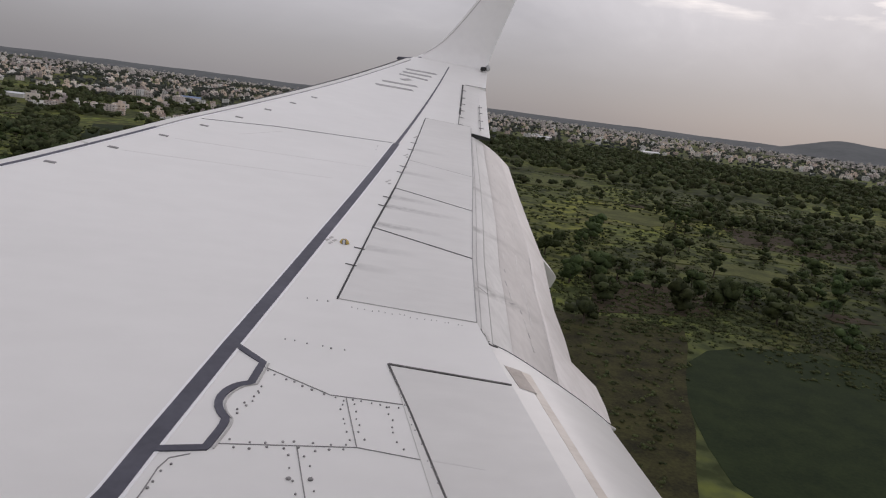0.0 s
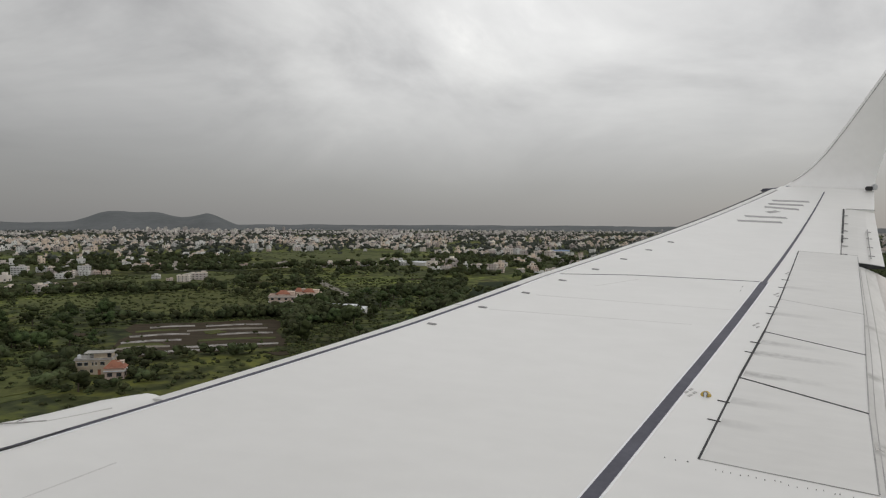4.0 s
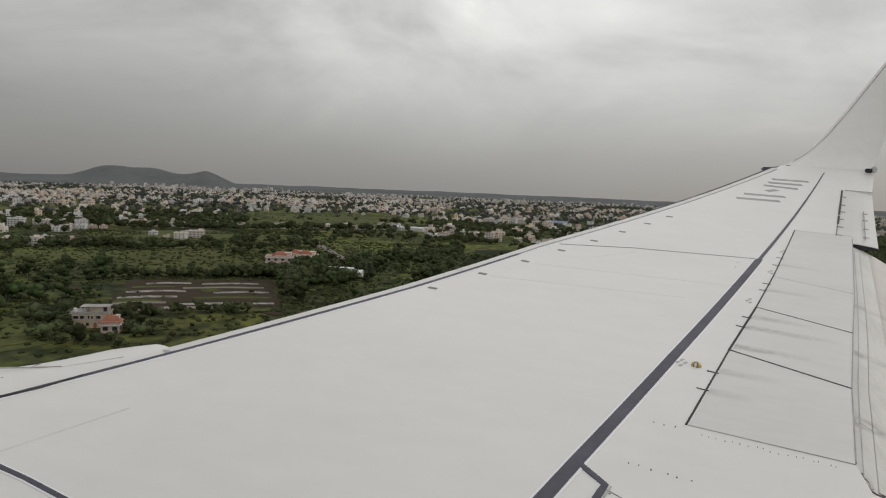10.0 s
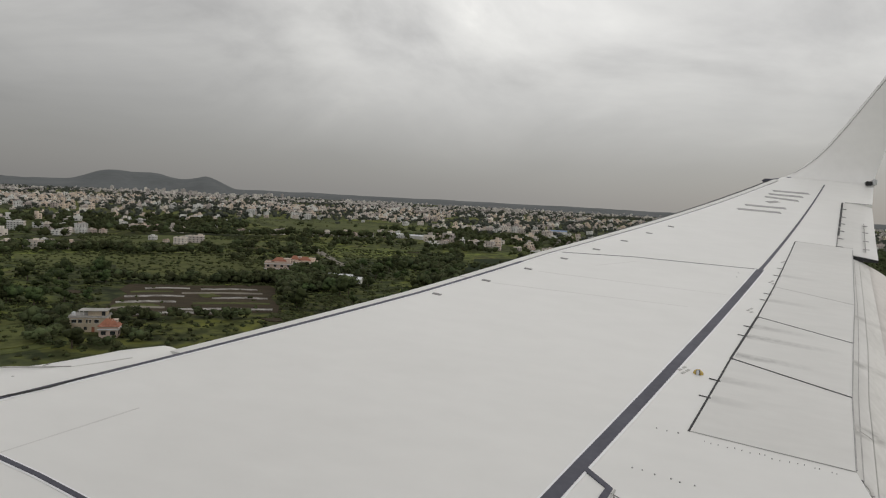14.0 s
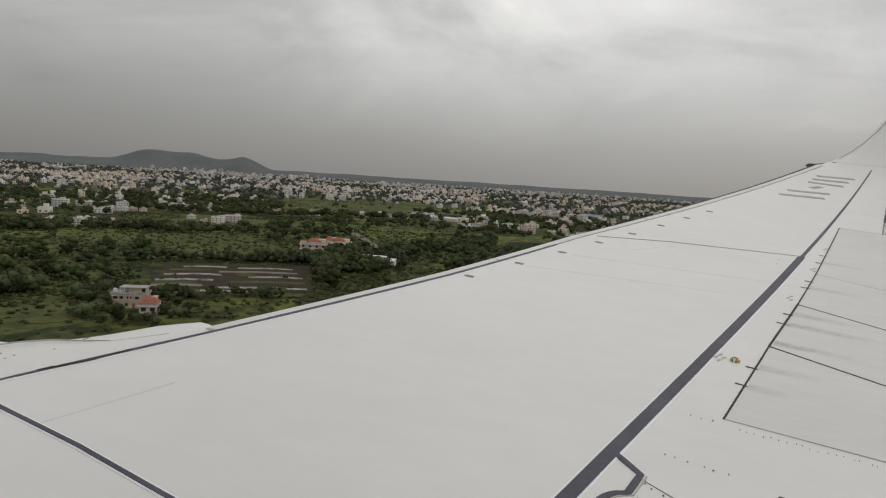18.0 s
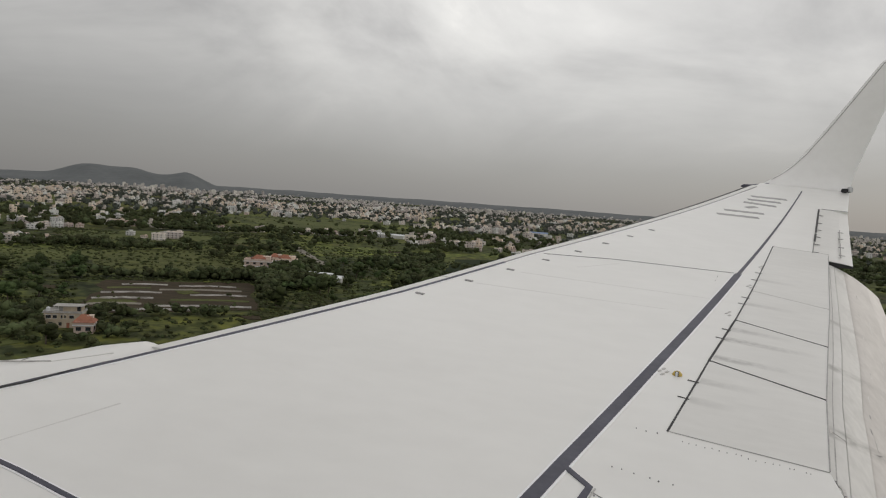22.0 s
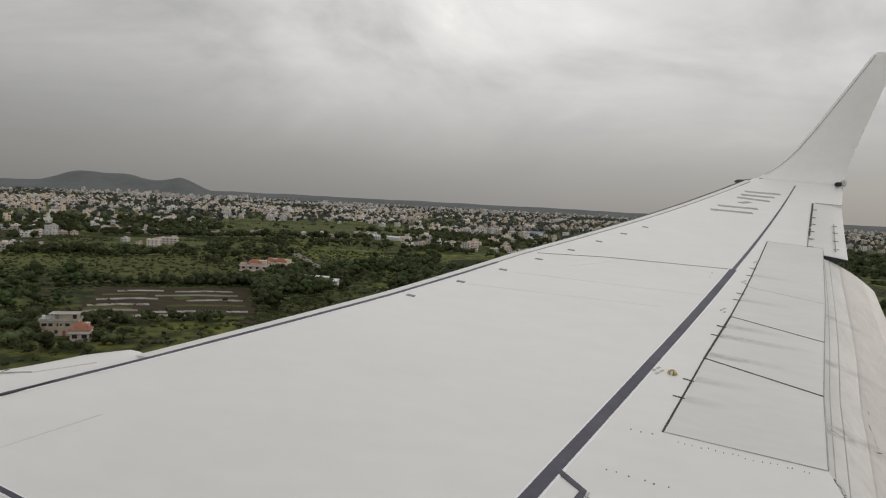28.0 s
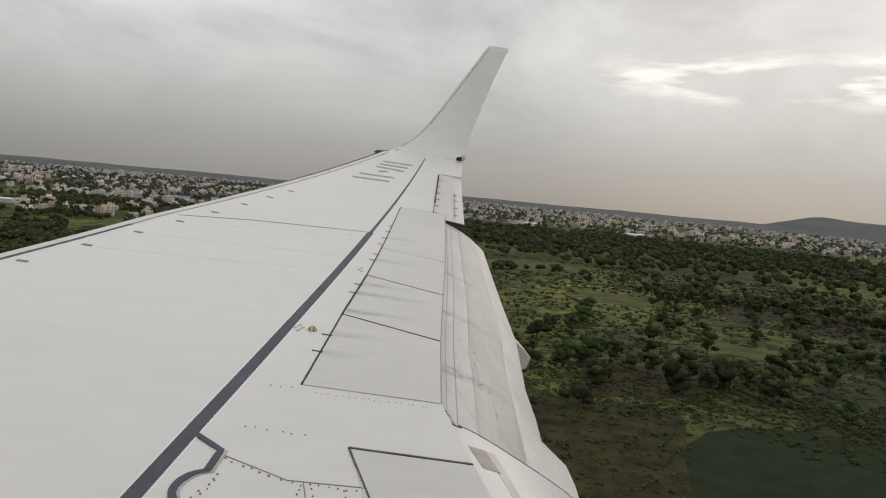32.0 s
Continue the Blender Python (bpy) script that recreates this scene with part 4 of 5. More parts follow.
# ---- fuselage round the camera ----
def fuselage():
    """Tube with one window opening, thick wall; the camera sits behind the window."""
    cy, cz, r = -1.42, -0.35, 1.88
    angs = [math.asin(max(-1, min(1, (z - cz) / r))) for z in (-0.47, 0.40)]
    alow, ahigh = angs
    bm = bmesh.new()
    xs = [-9.0, -6, -3, -1.2, -0.72, 0.66, 1.2, 3, 6, 9.0]
    ring = [alow + (ahigh - alow) * 0, ahigh] + [ahigh + (math.tau - (ahigh - alow)) * k / 28 for k in range(1, 28)]
    shells = []
    for rr in (r, r - 0.07):
        shells.append([[bm.verts.new((x, cy + rr * math.cos(a), cz + rr * math.sin(a))) for a in ring] for x in xs])
    n = len(ring)
    for k, g in enumerate(shells):
        for i in range(len(xs) - 1):
            for j in range(n):
                if i == 4 and j == 0:
                    continue
                q = (g[i][j], g[i][(j + 1) % n], g[i + 1][(j + 1) % n], g[i + 1][j])
                bm.faces.new(q if k == 0 else q[::-1])
    o, s = shells
    for a, b in (((4, 0), (4, 1)), ((4, 1), (5, 1)), ((5, 1), (5, 0)), ((5, 0), (4, 0))):
        bm.faces.new((o[a[0]][a[1]], o[b[0]][b[1]], s[b[0]][b[1]], s[a[0]][a[1]]))
    for g in shells:
        bm.faces.new(g[0])
        bm.faces.new(g[-1][::-1])
    return bm


tagged(part("fuselage_wall", fuselage(), CABIN), "plain airliner fuselage wall round the window", "fuselage", kind="structure")

# ---- land ----
def sheet(name, rings, az0, az1, n, height, material, label, category):
    """Ground in rings round the place below the aircraft."""
    verts, faces = [], []
    for r in rings:
        for i in range(n + 1):
            a = radians(az0 + (az1 - az0) * i / n)
            x, y = r * math.sin(a), r * math.cos(a)
            verts.append((x, y, height(x, y, r, az0 + (az1 - az0) * i / n)))
    for k in range(len(rings) - 1):
        for i in range(n):
            a = k * (n + 1) + i
            faces.append((a, a + n + 1, a + n + 2, a + 1))
    me = bpy.data.meshes.new(name)
    me.from_pydata(verts, [], faces)
    me.materials.append(material)
    for p in me.polygons:
        p.use_smooth = True
    return tagged(new(name, me), label, category, kind="structure")


ground = sheet("ground", [0.5, 60, 120, 200, 320, 500, 800, 1200, 1800, 2600, 3600, 4900], -180, 180, 144, lambda x, y, r, a: GROUND_Z, FARMLAND, "green patchwork farmland seen from the air", "ground")


def bell(v, mid, width):
    return math.exp(-((v - mid) / width) ** 2)


def hill_height(x, y, r, a):
    prof = 62 * bell(a, -40.0, 1.9) + 62 * bell(a, -36.8, 2.0) + 64 * bell(a, -32.9, 1.7) + 6 * bell(a, -45, 4.0)
    n = noise.noise((x * 0.0016, y * 0.0016, 3.0)) * 10 + noise.noise((x * 0.006, y * 0.006, 8.0)) * 5 + noise.noise((x * 0.02, y * 0.02, 8.0)) * 2.5
    lift = min(1.0, max(0.0, (r - 3450) / 750)) if r < 4200 else max(0.0, (4850 - r) / 650)
    lift = lift * lift * (3 - 2 * lift)
    edge = min(1.0, max(0.0, (a + 56) / 5), max(0.0, (-28.3 - a) / 5))
    return GROUND_Z - 1 + (prof + 31 + n) * lift * max(0.0, min(1.0, edge))


def hill_height_east(x, y, r, a):
    prof = 44 * bell(a, 42.4, 2.2) + 38 * bell(a, 46.0, 3.5) + 34 * bell(a, 51, 5)
    n = noise.noise((x * 0.0016, y * 0.0016, 5.0)) * 8 + noise.noise((x * 0.006, y * 0.006, 2.0)) * 3
    lift = min(1.0, max(0.0, (r - 3500) / 750)) if r < 4250 else max(0.0, (4850 - r) / 600)
    lift = lift * lift * (3 - 2 * lift)
    edge = min(1.0, max(0.0, (a - 36) / 4), max(0.0, (62 - a) / 6))
    return GROUND_Z - 1 + (prof + 34 + n) * lift * max(0.0, min(1.0, edge))


def ridge_height(x, y, r, a):
    n = noise.noise((a * 0.11, 0.0, 1.0)) * 7 + noise.noise((a * 0.5, 0.0, 4.0)) * 3 + noise.noise((a * 3.0, r * 0.01, 4.0)) * 1.6
    lift = min(1.0, max(0.0, (r - 4050) / 550)) if r < 4600 else max(0.0, (4890 - r) / 290)
    return GROUND_Z - 1 + (30 + n) * lift


RINGS = [3400 + 75 * i for i in range(20)]
# Hills and ridge wear the wood colour that has haze painted in.
sheet("hill", RINGS, -58, -25, 150, hill_height, FARWOOD_HAZED, "long dark wooded hill behind the town", "hill")
sheet("hill", RINGS, 31, 64, 110, hill_height_east, FARWOOD_HAZED, "low dark hill beyond the town", "hill")
sheet("ridge", [4000 + 60 * i for i in range(15)], -85, 85, 300, ridge_height, FARWOOD_HAZED, "flat dark wooded ridge along the horizon", "ridge")


def polar(az, r):
    return r * math.sin(radians(az)), r * math.cos(radians(az))


def field(name, corners, material, label, lift=0.12, category="field"):
    """A plot of land with an uneven edge between corners in plan."""
    pts = []
    for (xa, ya), (xb, yb) in zip(corners, corners[1:] + corners[:1]):
        L = math.hypot(xb - xa, yb - ya)
        n = max(2, int(L / 14))
        for i in range(n):
            u = i / n
            w = noise.noise((xa + (xb - xa) * u, ya + (yb - ya) * u, 9.0)) * min(7.0, L * 0.07)
            pts.append((xa + (xb - xa) * u - (yb - ya) / L * w, ya + (yb - ya) * u + (xb - xa) / L * w))
    bm = bmesh.new()
    up = [bm.verts.new((x, y, GROUND_Z + lift)) for x, y in pts]
    lo = [bm.verts.new((x, y, GROUND_Z - 0.3)) for x, y in pts]
    bm.faces.new(up)
    for i in range(len(pts)):
        j = (i + 1) % len(pts)
        bm.faces.new((up[i], lo[i], lo[j], up[j]))
    return tagged(part(name, bm, material), label, category, kind="structure")


field("field", [polar(-29.5, 1190), polar(-22, 1290), polar(-16.5, 1060), polar(-17.5, 905), polar(-24, 815)], MEADOW, "open bright green meadow before the town")
field("field", [polar(-46, 560), polar(-38, 590), polar(-37, 520), polar(-45, 480)], MEADOW, "bright green grass field beside the wood", 0.14)
field("field", [polar(-12, 640), polar(-4, 700), polar(-5, 560), polar(-13, 520)], MEADOW2, "rough pasture among trees", 0.14)
field("field", [polar(17, 600), polar(25, 640), polar(27, 560), polar(18, 545)], MEADOW, "bright strip of grass before dark trees", 0.14)
field("field", [polar(25, 450), polar(29, 462), polar(33, 430), polar(31, 405), polar(28, 412), polar(26, 425)], LIME, "bright green clearing in the scrub", 0.14)
field("field", [polar(35, 318), polar(38, 336), polar(42, 330), polar(41, 300), polar(38, 306), polar(36, 298)], LIME, "small bright green clearing", 0.15)
field("field", [polar(35.5, 176), polar(37, 190), polar(40, 204), polar(44, 212), polar(48, 214), polar(58, 226), polar(60, 104), polar(46, 112), polar(41, 118), polar(38.5, 130), polar(36.5, 145), polar(35, 160)], MEADOW2, "smooth dark green crop field", 0.05)
field("field", [polar(27, 250), polar(36, 262), polar(37, 226), polar(28, 205)], SOIL, "brown bare earth among scrub", 0.15)
field("field", [polar(10, 100), polar(12, 236), polar(20, 222), polar(26, 198), polar(31, 206), polar(35.2, 204), polar(35.9, 176), polar(36.2, 150), polar(39, 104), polar(24, 96)], ROUGH, "dim rough grass with low scrub", 0.13)
for k in range(78):
    az, r = random.uniform(13, 50), 250 + 330 * random.random() ** 0.9
    if k % 3 == 0:
        az, r = random.uniform(-50, -14), random.uniform(260, 700)
    x, y = polar(az, r)
    a, b, turn = random.uniform(5, 16), random.uniform(4, 10), random.uniform(-0.5, 0.5)
    ring = [(x + a * math.cos(q) * math.cos(turn) * w - b * math.sin(q) * math.sin(turn) * w, y + a * math.cos(q) * math.sin(turn) * w + b * math.sin(q) * math.cos(turn) * w)
            for q, w in [(math.tau * i / 9, random.uniform(0.65, 1.3)) for i in range(9)]]
    field("grass_patch", ring, (LIME, MEADOW, SOIL)[0 if k % 4 else (1 if k % 8 else 2)], "small grassy clearing in the scrub" if k % 8 else "small bare patch in the scrub", 0.18 + 0.003 * k, "grass patch")
field("field", [polar(36, 460), polar(47, 480), polar(48, 410), polar(38, 395)], SOIL, "brown grassless plot in the scrub", 0.13)
field("field", [polar(-38.5, 402), polar(-28, 404), polar(-27.3, 318), polar(-40.6, 306)], SOIL, "brown ploughed plot before the wood", 0.15)
STRIPS = ((-37.4, -34.2, 391), (-33.4, -29.2, 388), (-38.4, -35.4, 379), (-34.8, -28.8, 374), (-38.8, -34.6, 364), (-32.6, -28.4, 358), (-39.4, -35.2, 347), (-34.0, -28.2, 342), (-39.8, -36.0, 331), (-35.4, -28.0, 326), (-39.2, -32.0, 316))
for k, (a0, a1, r) in enumerate(STRIPS):
    kind = (0, 0, 1, 2, 0)[k % 5]
    field("field", [polar(a0, r), polar((a0 + a1) / 2, r + 2), polar(a1, r), polar(a1, r - 4.5), polar((a0 + a1) / 2, r - 3), polar(a0, r - 5)], (FILM, MEADOW, TRACK)[kind], ("pale strip of crop covers", "narrow green strip of crops", "pale strip of dry earth")[kind], 0.20 + 0.01 * k)
field("field", [polar(-39, 560), polar(-31, 600), polar(-25, 520), polar(-26.5, 440), polar(-33, 425), polar(-39.5, 440)], LIME, "bright green pasture with scattered bushes", 0.16)
field("field", [polar(-42, 740), polar(-33, 800), polar(-28, 690), polar(-33, 625), polar(-41, 640)], MEADOW, "open green pasture before the town", 0.16)
field("field", [polar(-50, 300), polar(-44, 320), polar(-42.5, 260), polar(-50, 240)], MEADOW, "green grass field beside dark trees", 0.16)
field("road", [polar(-25.2, 690), polar(-24.6, 620), polar(-23.6, 560), polar(-22.4, 498), polar(-21.7, 500), polar(-23.0, 562), polar(-24.1, 622), polar(-24.8, 690)], TRACK, "pale winding dirt road", 0.19, "road")


# ---- plants ----
def ico(sub):
    bm = bmesh.new()
    bmesh.ops.create_icosphere(bm, subdivisions=sub, radius=1.0)
    bm.verts.index_update()
    v = np.array([w.co[:] for w in bm.verts])
    f = np.array([[w.index for w in p.verts] for p in bm.faces])
    bm.free()
    return v, f


ICO1, ICO2 = ico(1), ico(2)


def leaf_shell(rng, lobes, per, size, base):
    """Lumpy lobes with ragged leaf clumps round them, as triangles. Spans about one unit across and high."""
    V, F = [], []
    k = 0
    v0, f0 = base
    for cx, cy, cz, r in lobes:
        rough = 1 + 0.30 * rng.standard_normal(len(v0)).clip(-1.4, 1.4)
        v = v0 * rough[:, None] * np.array([r, r, r * 0.78]) * 0.86 + [cx, cy, cz]
        V.append(v), F.append(f0 + k)
        k += len(v)
        d = rng.standard_normal((per, 3))
        d /= np.linalg.norm(d, axis=1)[:, None]
        d[:, 2] = np.abs(d[:, 2]) * 0.9 - 0.25
        c = d * np.array([r, r, r * 0.8]) * rng.uniform(0.8, 1.18, (per, 1)) + [cx, cy, cz]
        for m in range(3):
            V.append(c + rng.standard_normal((per, 3)) * size)
        F.append(np.stack([np.arange(per) + k, np.arange(per) + k + per, np.arange(per) + k + 2 * per], 1))
        k += 3 * per
    return np.concatenate(V), np.concatenate(F)


def tri_mesh(name, V, F, material):
    me = bpy.data.meshes.new(name)
    me.vertices.add(len(V))
    me.vertices.foreach_set("co", np.asarray(V, dtype=np.float32).ravel())
    me.loops.add(len(F) * 3)
    me.loops.foreach_set("vertex_index", np.asarray(F, dtype=np.int32).ravel())
    me.polygons.add(len(F))
    me.polygons.foreach_set("loop_start", np.arange(0, len(F) * 3, 3, dtype=np.int32))
    me.polygons.foreach_set("loop_total", np.full(len(F), 3, dtype=np.int32))
    me.update(calc_edges=True)
    me.validate()
    me.materials.append(material)
    return me


rng = np.random.default_rng(7)


def lobes_for(kind):
    n = int(rng.integers(6, 10))
    out = []
    for i in range(n):
        a, d = rng.uniform(0, 6.283), rng.uniform(0.05, 0.36)
        z = rng.uniform(0.26, 0.72) if kind != "tall" else rng.uniform(0.28, 0.95)
        out.append((d * math.cos(a), d * math.sin(a), z, rng.uniform(0.16, 0.27) * (1.0 if kind != "tall" else 0.8)))
    return out


def limb_mesh(bm, p, q, r0, r1):
    p, q = Vector(p), Vector(q)
    d = (q - p).normalized()
    u = d.orthogonal().normalized()
    w = d.cross(u)
    ra = [bm.verts.new(p + (u * math.cos(a) + w * math.sin(a)) * r0) for a in [math.tau * i / 6 for i in range(6)]]
    rb = [bm.verts.new(q + (u * math.cos(a) + w * math.sin(a)) * r1) for a in [math.tau * i / 6 for i in range(6)]]
    for i in range(6):
        bm.faces.new((ra[i], ra[(i + 1) % 6], rb[(i + 1) % 6], rb[i]))
    bm.faces.new(rb)


tree_kinds = []
for k in range(7):
    kind = "tall" if k in (2, 5) else "broad"
    lobes = lobes_for(kind)
    V, F = leaf_shell(rng, lobes, 46, 0.035, ICO2 if k < 4 else ICO1)
    t = tagged(new("tree"), "dark green leafy tree standing in scrub" if kind == "broad" else "slender dark green tree among scrub", "tree", "scattered trees")
    bm = bmesh.new()
    limb_mesh(bm, (0, 0, -0.03), (0.01, 0, 0.32), 0.035, 0.024)
    limb_mesh(bm, (0.01, 0, 0.32), (0.02, 0.01, 0.62), 0.024, 0.010)
    for cx, cy, cz, r in lobes[:5]:
        limb_mesh(bm, (0.01, 0, 0.28), (cx * 0.9, cy * 0.9, cz - 0.03), 0.017, 0.006)
    part("trunk", bm, TRUNK, t)
    crown = new("crown", tri_mesh("crown", V, F, LEAVES))
    crown.parent = t
    tree_kinds.append(t)

small_kinds = []
for k in range(6):
    lobes = [(rng.uniform(-0.2, 0.2), rng.uniform(-0.2, 0.2), rng.uniform(0.35, 0.7), rng.uniform(0.22, 0.36)) for _ in range(4)]
    small_kinds.append(leaf_shell(rng, lobes, 15, 0.075, ICO1))
far_kinds = []
for k in range(6):
    lobes = [(rng.uniform(-0.24, 0.24), rng.uniform(-0.24, 0.24), rng.uniform(0.3, 0.65), rng.uniform(0.24, 0.38)) for _ in range(3)]
    far_kinds.append(leaf_shell(rng, lobes, 5, 0.09, ICO1))
bush_kinds = []
for k in range(5):
    lobes = [(rng.uniform(-0.3, 0.3), rng.uniform(-0.3, 0.3), rng.uniform(0.1, 0.3), rng.uniform(0.2, 0.4)) for _ in range(2)]
    v, f = leaf_shell(rng, lobes, 7, 0.08, ico(1))
    bush_kinds.append((v, f))


def spread_plants(name, kinds, spots, material, label, category):
    """Many plants in one mesh: rows of x, y, width, height."""
    V, F, k = [], [], 0
    for x, y, w, h in spots:
        v, f = kinds[int(rng.integers(len(kinds)))]
        a = rng.uniform(0, 6.283)
        c, s = math.cos(a), math.sin(a)
        V.append(np.stack([x + w * (v[:, 0] * c - v[:, 1] * s), y + w * (v[:, 0] * s + v[:, 1] * c), GROUND_Z - 0.2 + h * v[:, 2]], 1))
        F.append(f + k)
        k += len(v)
    return tagged(new(name, tri_mesh(name, np.concatenate(V), np.concatenate(F), material)), label, category, kind="stuff")


OPEN = [(-30, -16, 800, 1300), (-46, -37, 470, 600), (-13, -4, 520, 700), (17, 27, 540, 645), (26, 32, 405, 455), (36, 41, 300, 330), (36, 60, 60, 211), (-41, -27, 304, 408), (-39, -26, 428, 590), (-42, -29, 630, 790), (-50, -43.5, 245, 312), (-26, -21.5, 498, 700), (-24, -16, 560, 700)]


HAMLETS = ((-46.5, -42.5, 600, 660, 8), (-37.0, -33.5, 660, 720, 6), (-45.0, -39.5, 745, 800, 8), (-16.0, -10.0, 760, 860, 10), (-10.0, -4.0, 700, 800, 8), (-20.0, -15.0, 905, 985, 6))
hamlet_rng = np.random.default_rng(31)
hamlet_homes = [(float(hamlet_rng.uniform(a, b)), float(hamlet_rng.uniform(c, d))) for a, b, c, d, n in HAMLETS for _ in range(n)]
ROW = hamlet_homes + [(-30.6, 842), (-29.9, 850), (-28.2, 838), (-27.6, 852), (-25.3, 836), (-24.9, 858), (-24.2, 846), (-23.8, 866), (-23.2, 852), (-22.7, 876), (-22.3, 858), (-21.8, 884), (-21.2, 870), (-20.6, 880), (-19.3, 890), (-18.1, 884), (-35.6, 842), (-34.9, 828), (-37.4, 836)]
HOMES = ROW + [(-41.0, 282), (-39.75, 270), (-27.6, 470), (-26.4, 486), (-25.6, 480), (-22.8, 433), (-21.8, 425)]


def in_open(az, r):
    x, y = polar(az, r)
    if any(math.hypot(x - polar(a, d)[0], y - polar(a, d)[1]) < 11 for a, d in HOMES):
        return True
    return any(a <= az <= b and c <= r <= d for a, b, c, d in OPEN)


def scatter(az0, az1, r0, r1, count, w0, w1, power=0.5, clump=0.0, keep_open=True):
    out = []
    tries = 0
    while len(out) < count and tries < count * 12:
        tries += 1
        az = rng.uniform(az0, az1)
        r = r0 + (r1 - r0) * rng.uniform() ** power
        if -40.4 < az < -27.4 and 308 < r < 403 and rng.uniform() > 0.04:
            continue
        if keep_open and in_open(az, r) and (rng.uniform() > 0.06 or r < 500):
            continue
        x, y = polar(az, r)
        if clump and noise.noise((x * 0.011, y * 0.011, 2.5)) < clump:
            continue
        w = rng.uniform(w0, w1)
        out.append((x, y, w, w * rng.uniform(0.75, 1.1)))
    return out


near_trees = scatter(12, 52, 140, 520, 115, 5, 11, 0.8, -0.1) + scatter(-52, -40, 235, 480, 50, 6, 11, 0.6) + scatter(-28, -13, 290, 520, 55, 6, 11, 0.6) + scatter(-13, 12, 420, 700, 25, 6, 11)
for i, (x, y, w, h) in enumerate(near_trees[:300]):
    src = tree_kinds[i % len(tree_kinds)]
    m = Matrix.LocRotScale((x, y, GROUND_Z), Euler((0, 0, rng.uniform(0, 6.28))), (w, w, h * 1.05))
    if i < len(tree_kinds):
        src.matrix_basis = m
    else:
        ob = copy_thing(src, Matrix.Identity(4))
        ob.matrix_basis = m

def hedge(a0, r0, a1, r1, n, w0, w1):
    """A loose row of trees along a field's edge."""
    (xa, ya), (xb, yb) = polar(a0, r0), polar(a1, r1)
    out = []
    for i in range(n):
        u, w = rng.uniform(), rng.uniform(w0, w1)
        out.append((xa + (xb - xa) * u + rng.normal() * 3, ya + (yb - ya) * u + rng.normal() * 3, w, w * rng.uniform(0.75, 1.1)))
    return out


HEDGES = (hedge(-40, 418, -27, 420, 46, 5, 9) + hedge(-39, 572, -25, 610, 44, 6, 11) + hedge(-42, 800, -28, 810, 50, 7, 12) + hedge(-33, 628, -22, 720, 36, 6, 11) + hedge(-27, 330, -26, 520, 30, 6, 10)
          + hedge(-30, 815, -16, 900, 60, 7, 12) + hedge(-12, 520, -4, 560, 24, 6, 10) + hedge(-20, 1060, -8, 980, 50, 7, 12) + hedge(17, 540, 27, 552, 26, 5, 9) + hedge(30, 470, 46, 500, 30, 5, 10) + hedge(-41, 300, -30, 306, 26, 4, 7) + hedge(-44.5, 300, -38.8, 293, 22, 5, 9) + hedge(-45, 262, -42.8, 285, 10, 5, 8) + hedge(-39.2, 284, -37.2, 262, 9, 4, 7) + hedge(-43.2, 259, -39.0, 248, 9, 3.5, 6)
          + hedge(-20, 760, -10, 720, 30, 6, 10) + hedge(-47, 600, -36, 600, 36, 6, 11))
# Trees past about 1 km take the foliage tone with painted haze.
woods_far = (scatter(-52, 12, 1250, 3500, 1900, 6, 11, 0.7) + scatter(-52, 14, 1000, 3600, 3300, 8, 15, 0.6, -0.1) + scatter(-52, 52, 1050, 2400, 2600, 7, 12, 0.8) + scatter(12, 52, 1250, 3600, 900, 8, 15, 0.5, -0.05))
spread_plants("far_woodland", far_kinds, woods_far, WOODS_HAZED, "hazy grey-green trees among the town", "woodland")
woods = (scatter(-54, -40, 225, 440, 330, 5, 10, 0.9, -0.05) + scatter(-29, -14, 290, 480, 360, 5, 10, 0.9, -0.05) + scatter(-52, -13, 240, 620, 480, 5, 10, 0.6, 0.02) + scatter(-50, -12, 600, 1100, 620, 6, 12, 0.5, 0.0) + HEDGES
         + scatter(12, 52, 620, 1250, 1900, 8, 14, 0.6) + scatter(-14, 14, 450, 1050, 420, 7, 12, 0.5, 0.0)
         + scatter(12, 52, 300, 620, 130, 5, 10, 0.5, 0.05))
spread_plants("woodland", small_kinds, woods, WOODS, "dark green woodland and tree belts", "woodland")
scrub = scatter(11, 40, 104, 225, 2600, 0.35, 1.3, 0.8, -0.1) + scatter(26, 60, 186, 250, 1500, 0.6, 2.4, 0.8, -0.15, False) + scatter(12, 54, 230, 520, 2200, 0.7, 2.2, 0.7, -0.05) + scatter(11, 56, 105, 250, 2400, 0.6, 2.2, 0.8, 0.0) + scatter(11, 54, 220, 340, 1800, 0.8, 2.8, 0.9, 0.0) + scatter(11, 53, 300, 660, 4200, 1.2, 3.6, 0.7, 0.0) + scatter(-52, -12, 220, 620, 1900, 1.4, 3.6, 0.6, -0.05) + scatter(-42, -24, 420, 800, 1500, 0.9, 3.4, 0.6, -0.08, False) + scatter(-52, -27, 240, 320, 500, 0.7, 2.4, 0.6, -0.1, False) + scatter(-54, -14, 225, 680, 5500, 1.0, 3.8, 0.75, 0.0, False) + scatter(-54, -14, 225, 420, 1600, 0.8, 2.6, 0.9, -0.2, False) + scatter(-41, -27, 380, 408, 60, 1.0, 2.4, 0.6, -1.0, False) + scatter(-31, -15, 800, 1300, 160, 1.5, 4.0, 0.6, -0.05, False) + scatter(35, 58, 105, 215, 260, 0.4, 1.3, 0.7, 0.05, False) + scatter(-52, 12, 500, 1300, 2400, 2.0, 5.0, 0.5, -0.05)
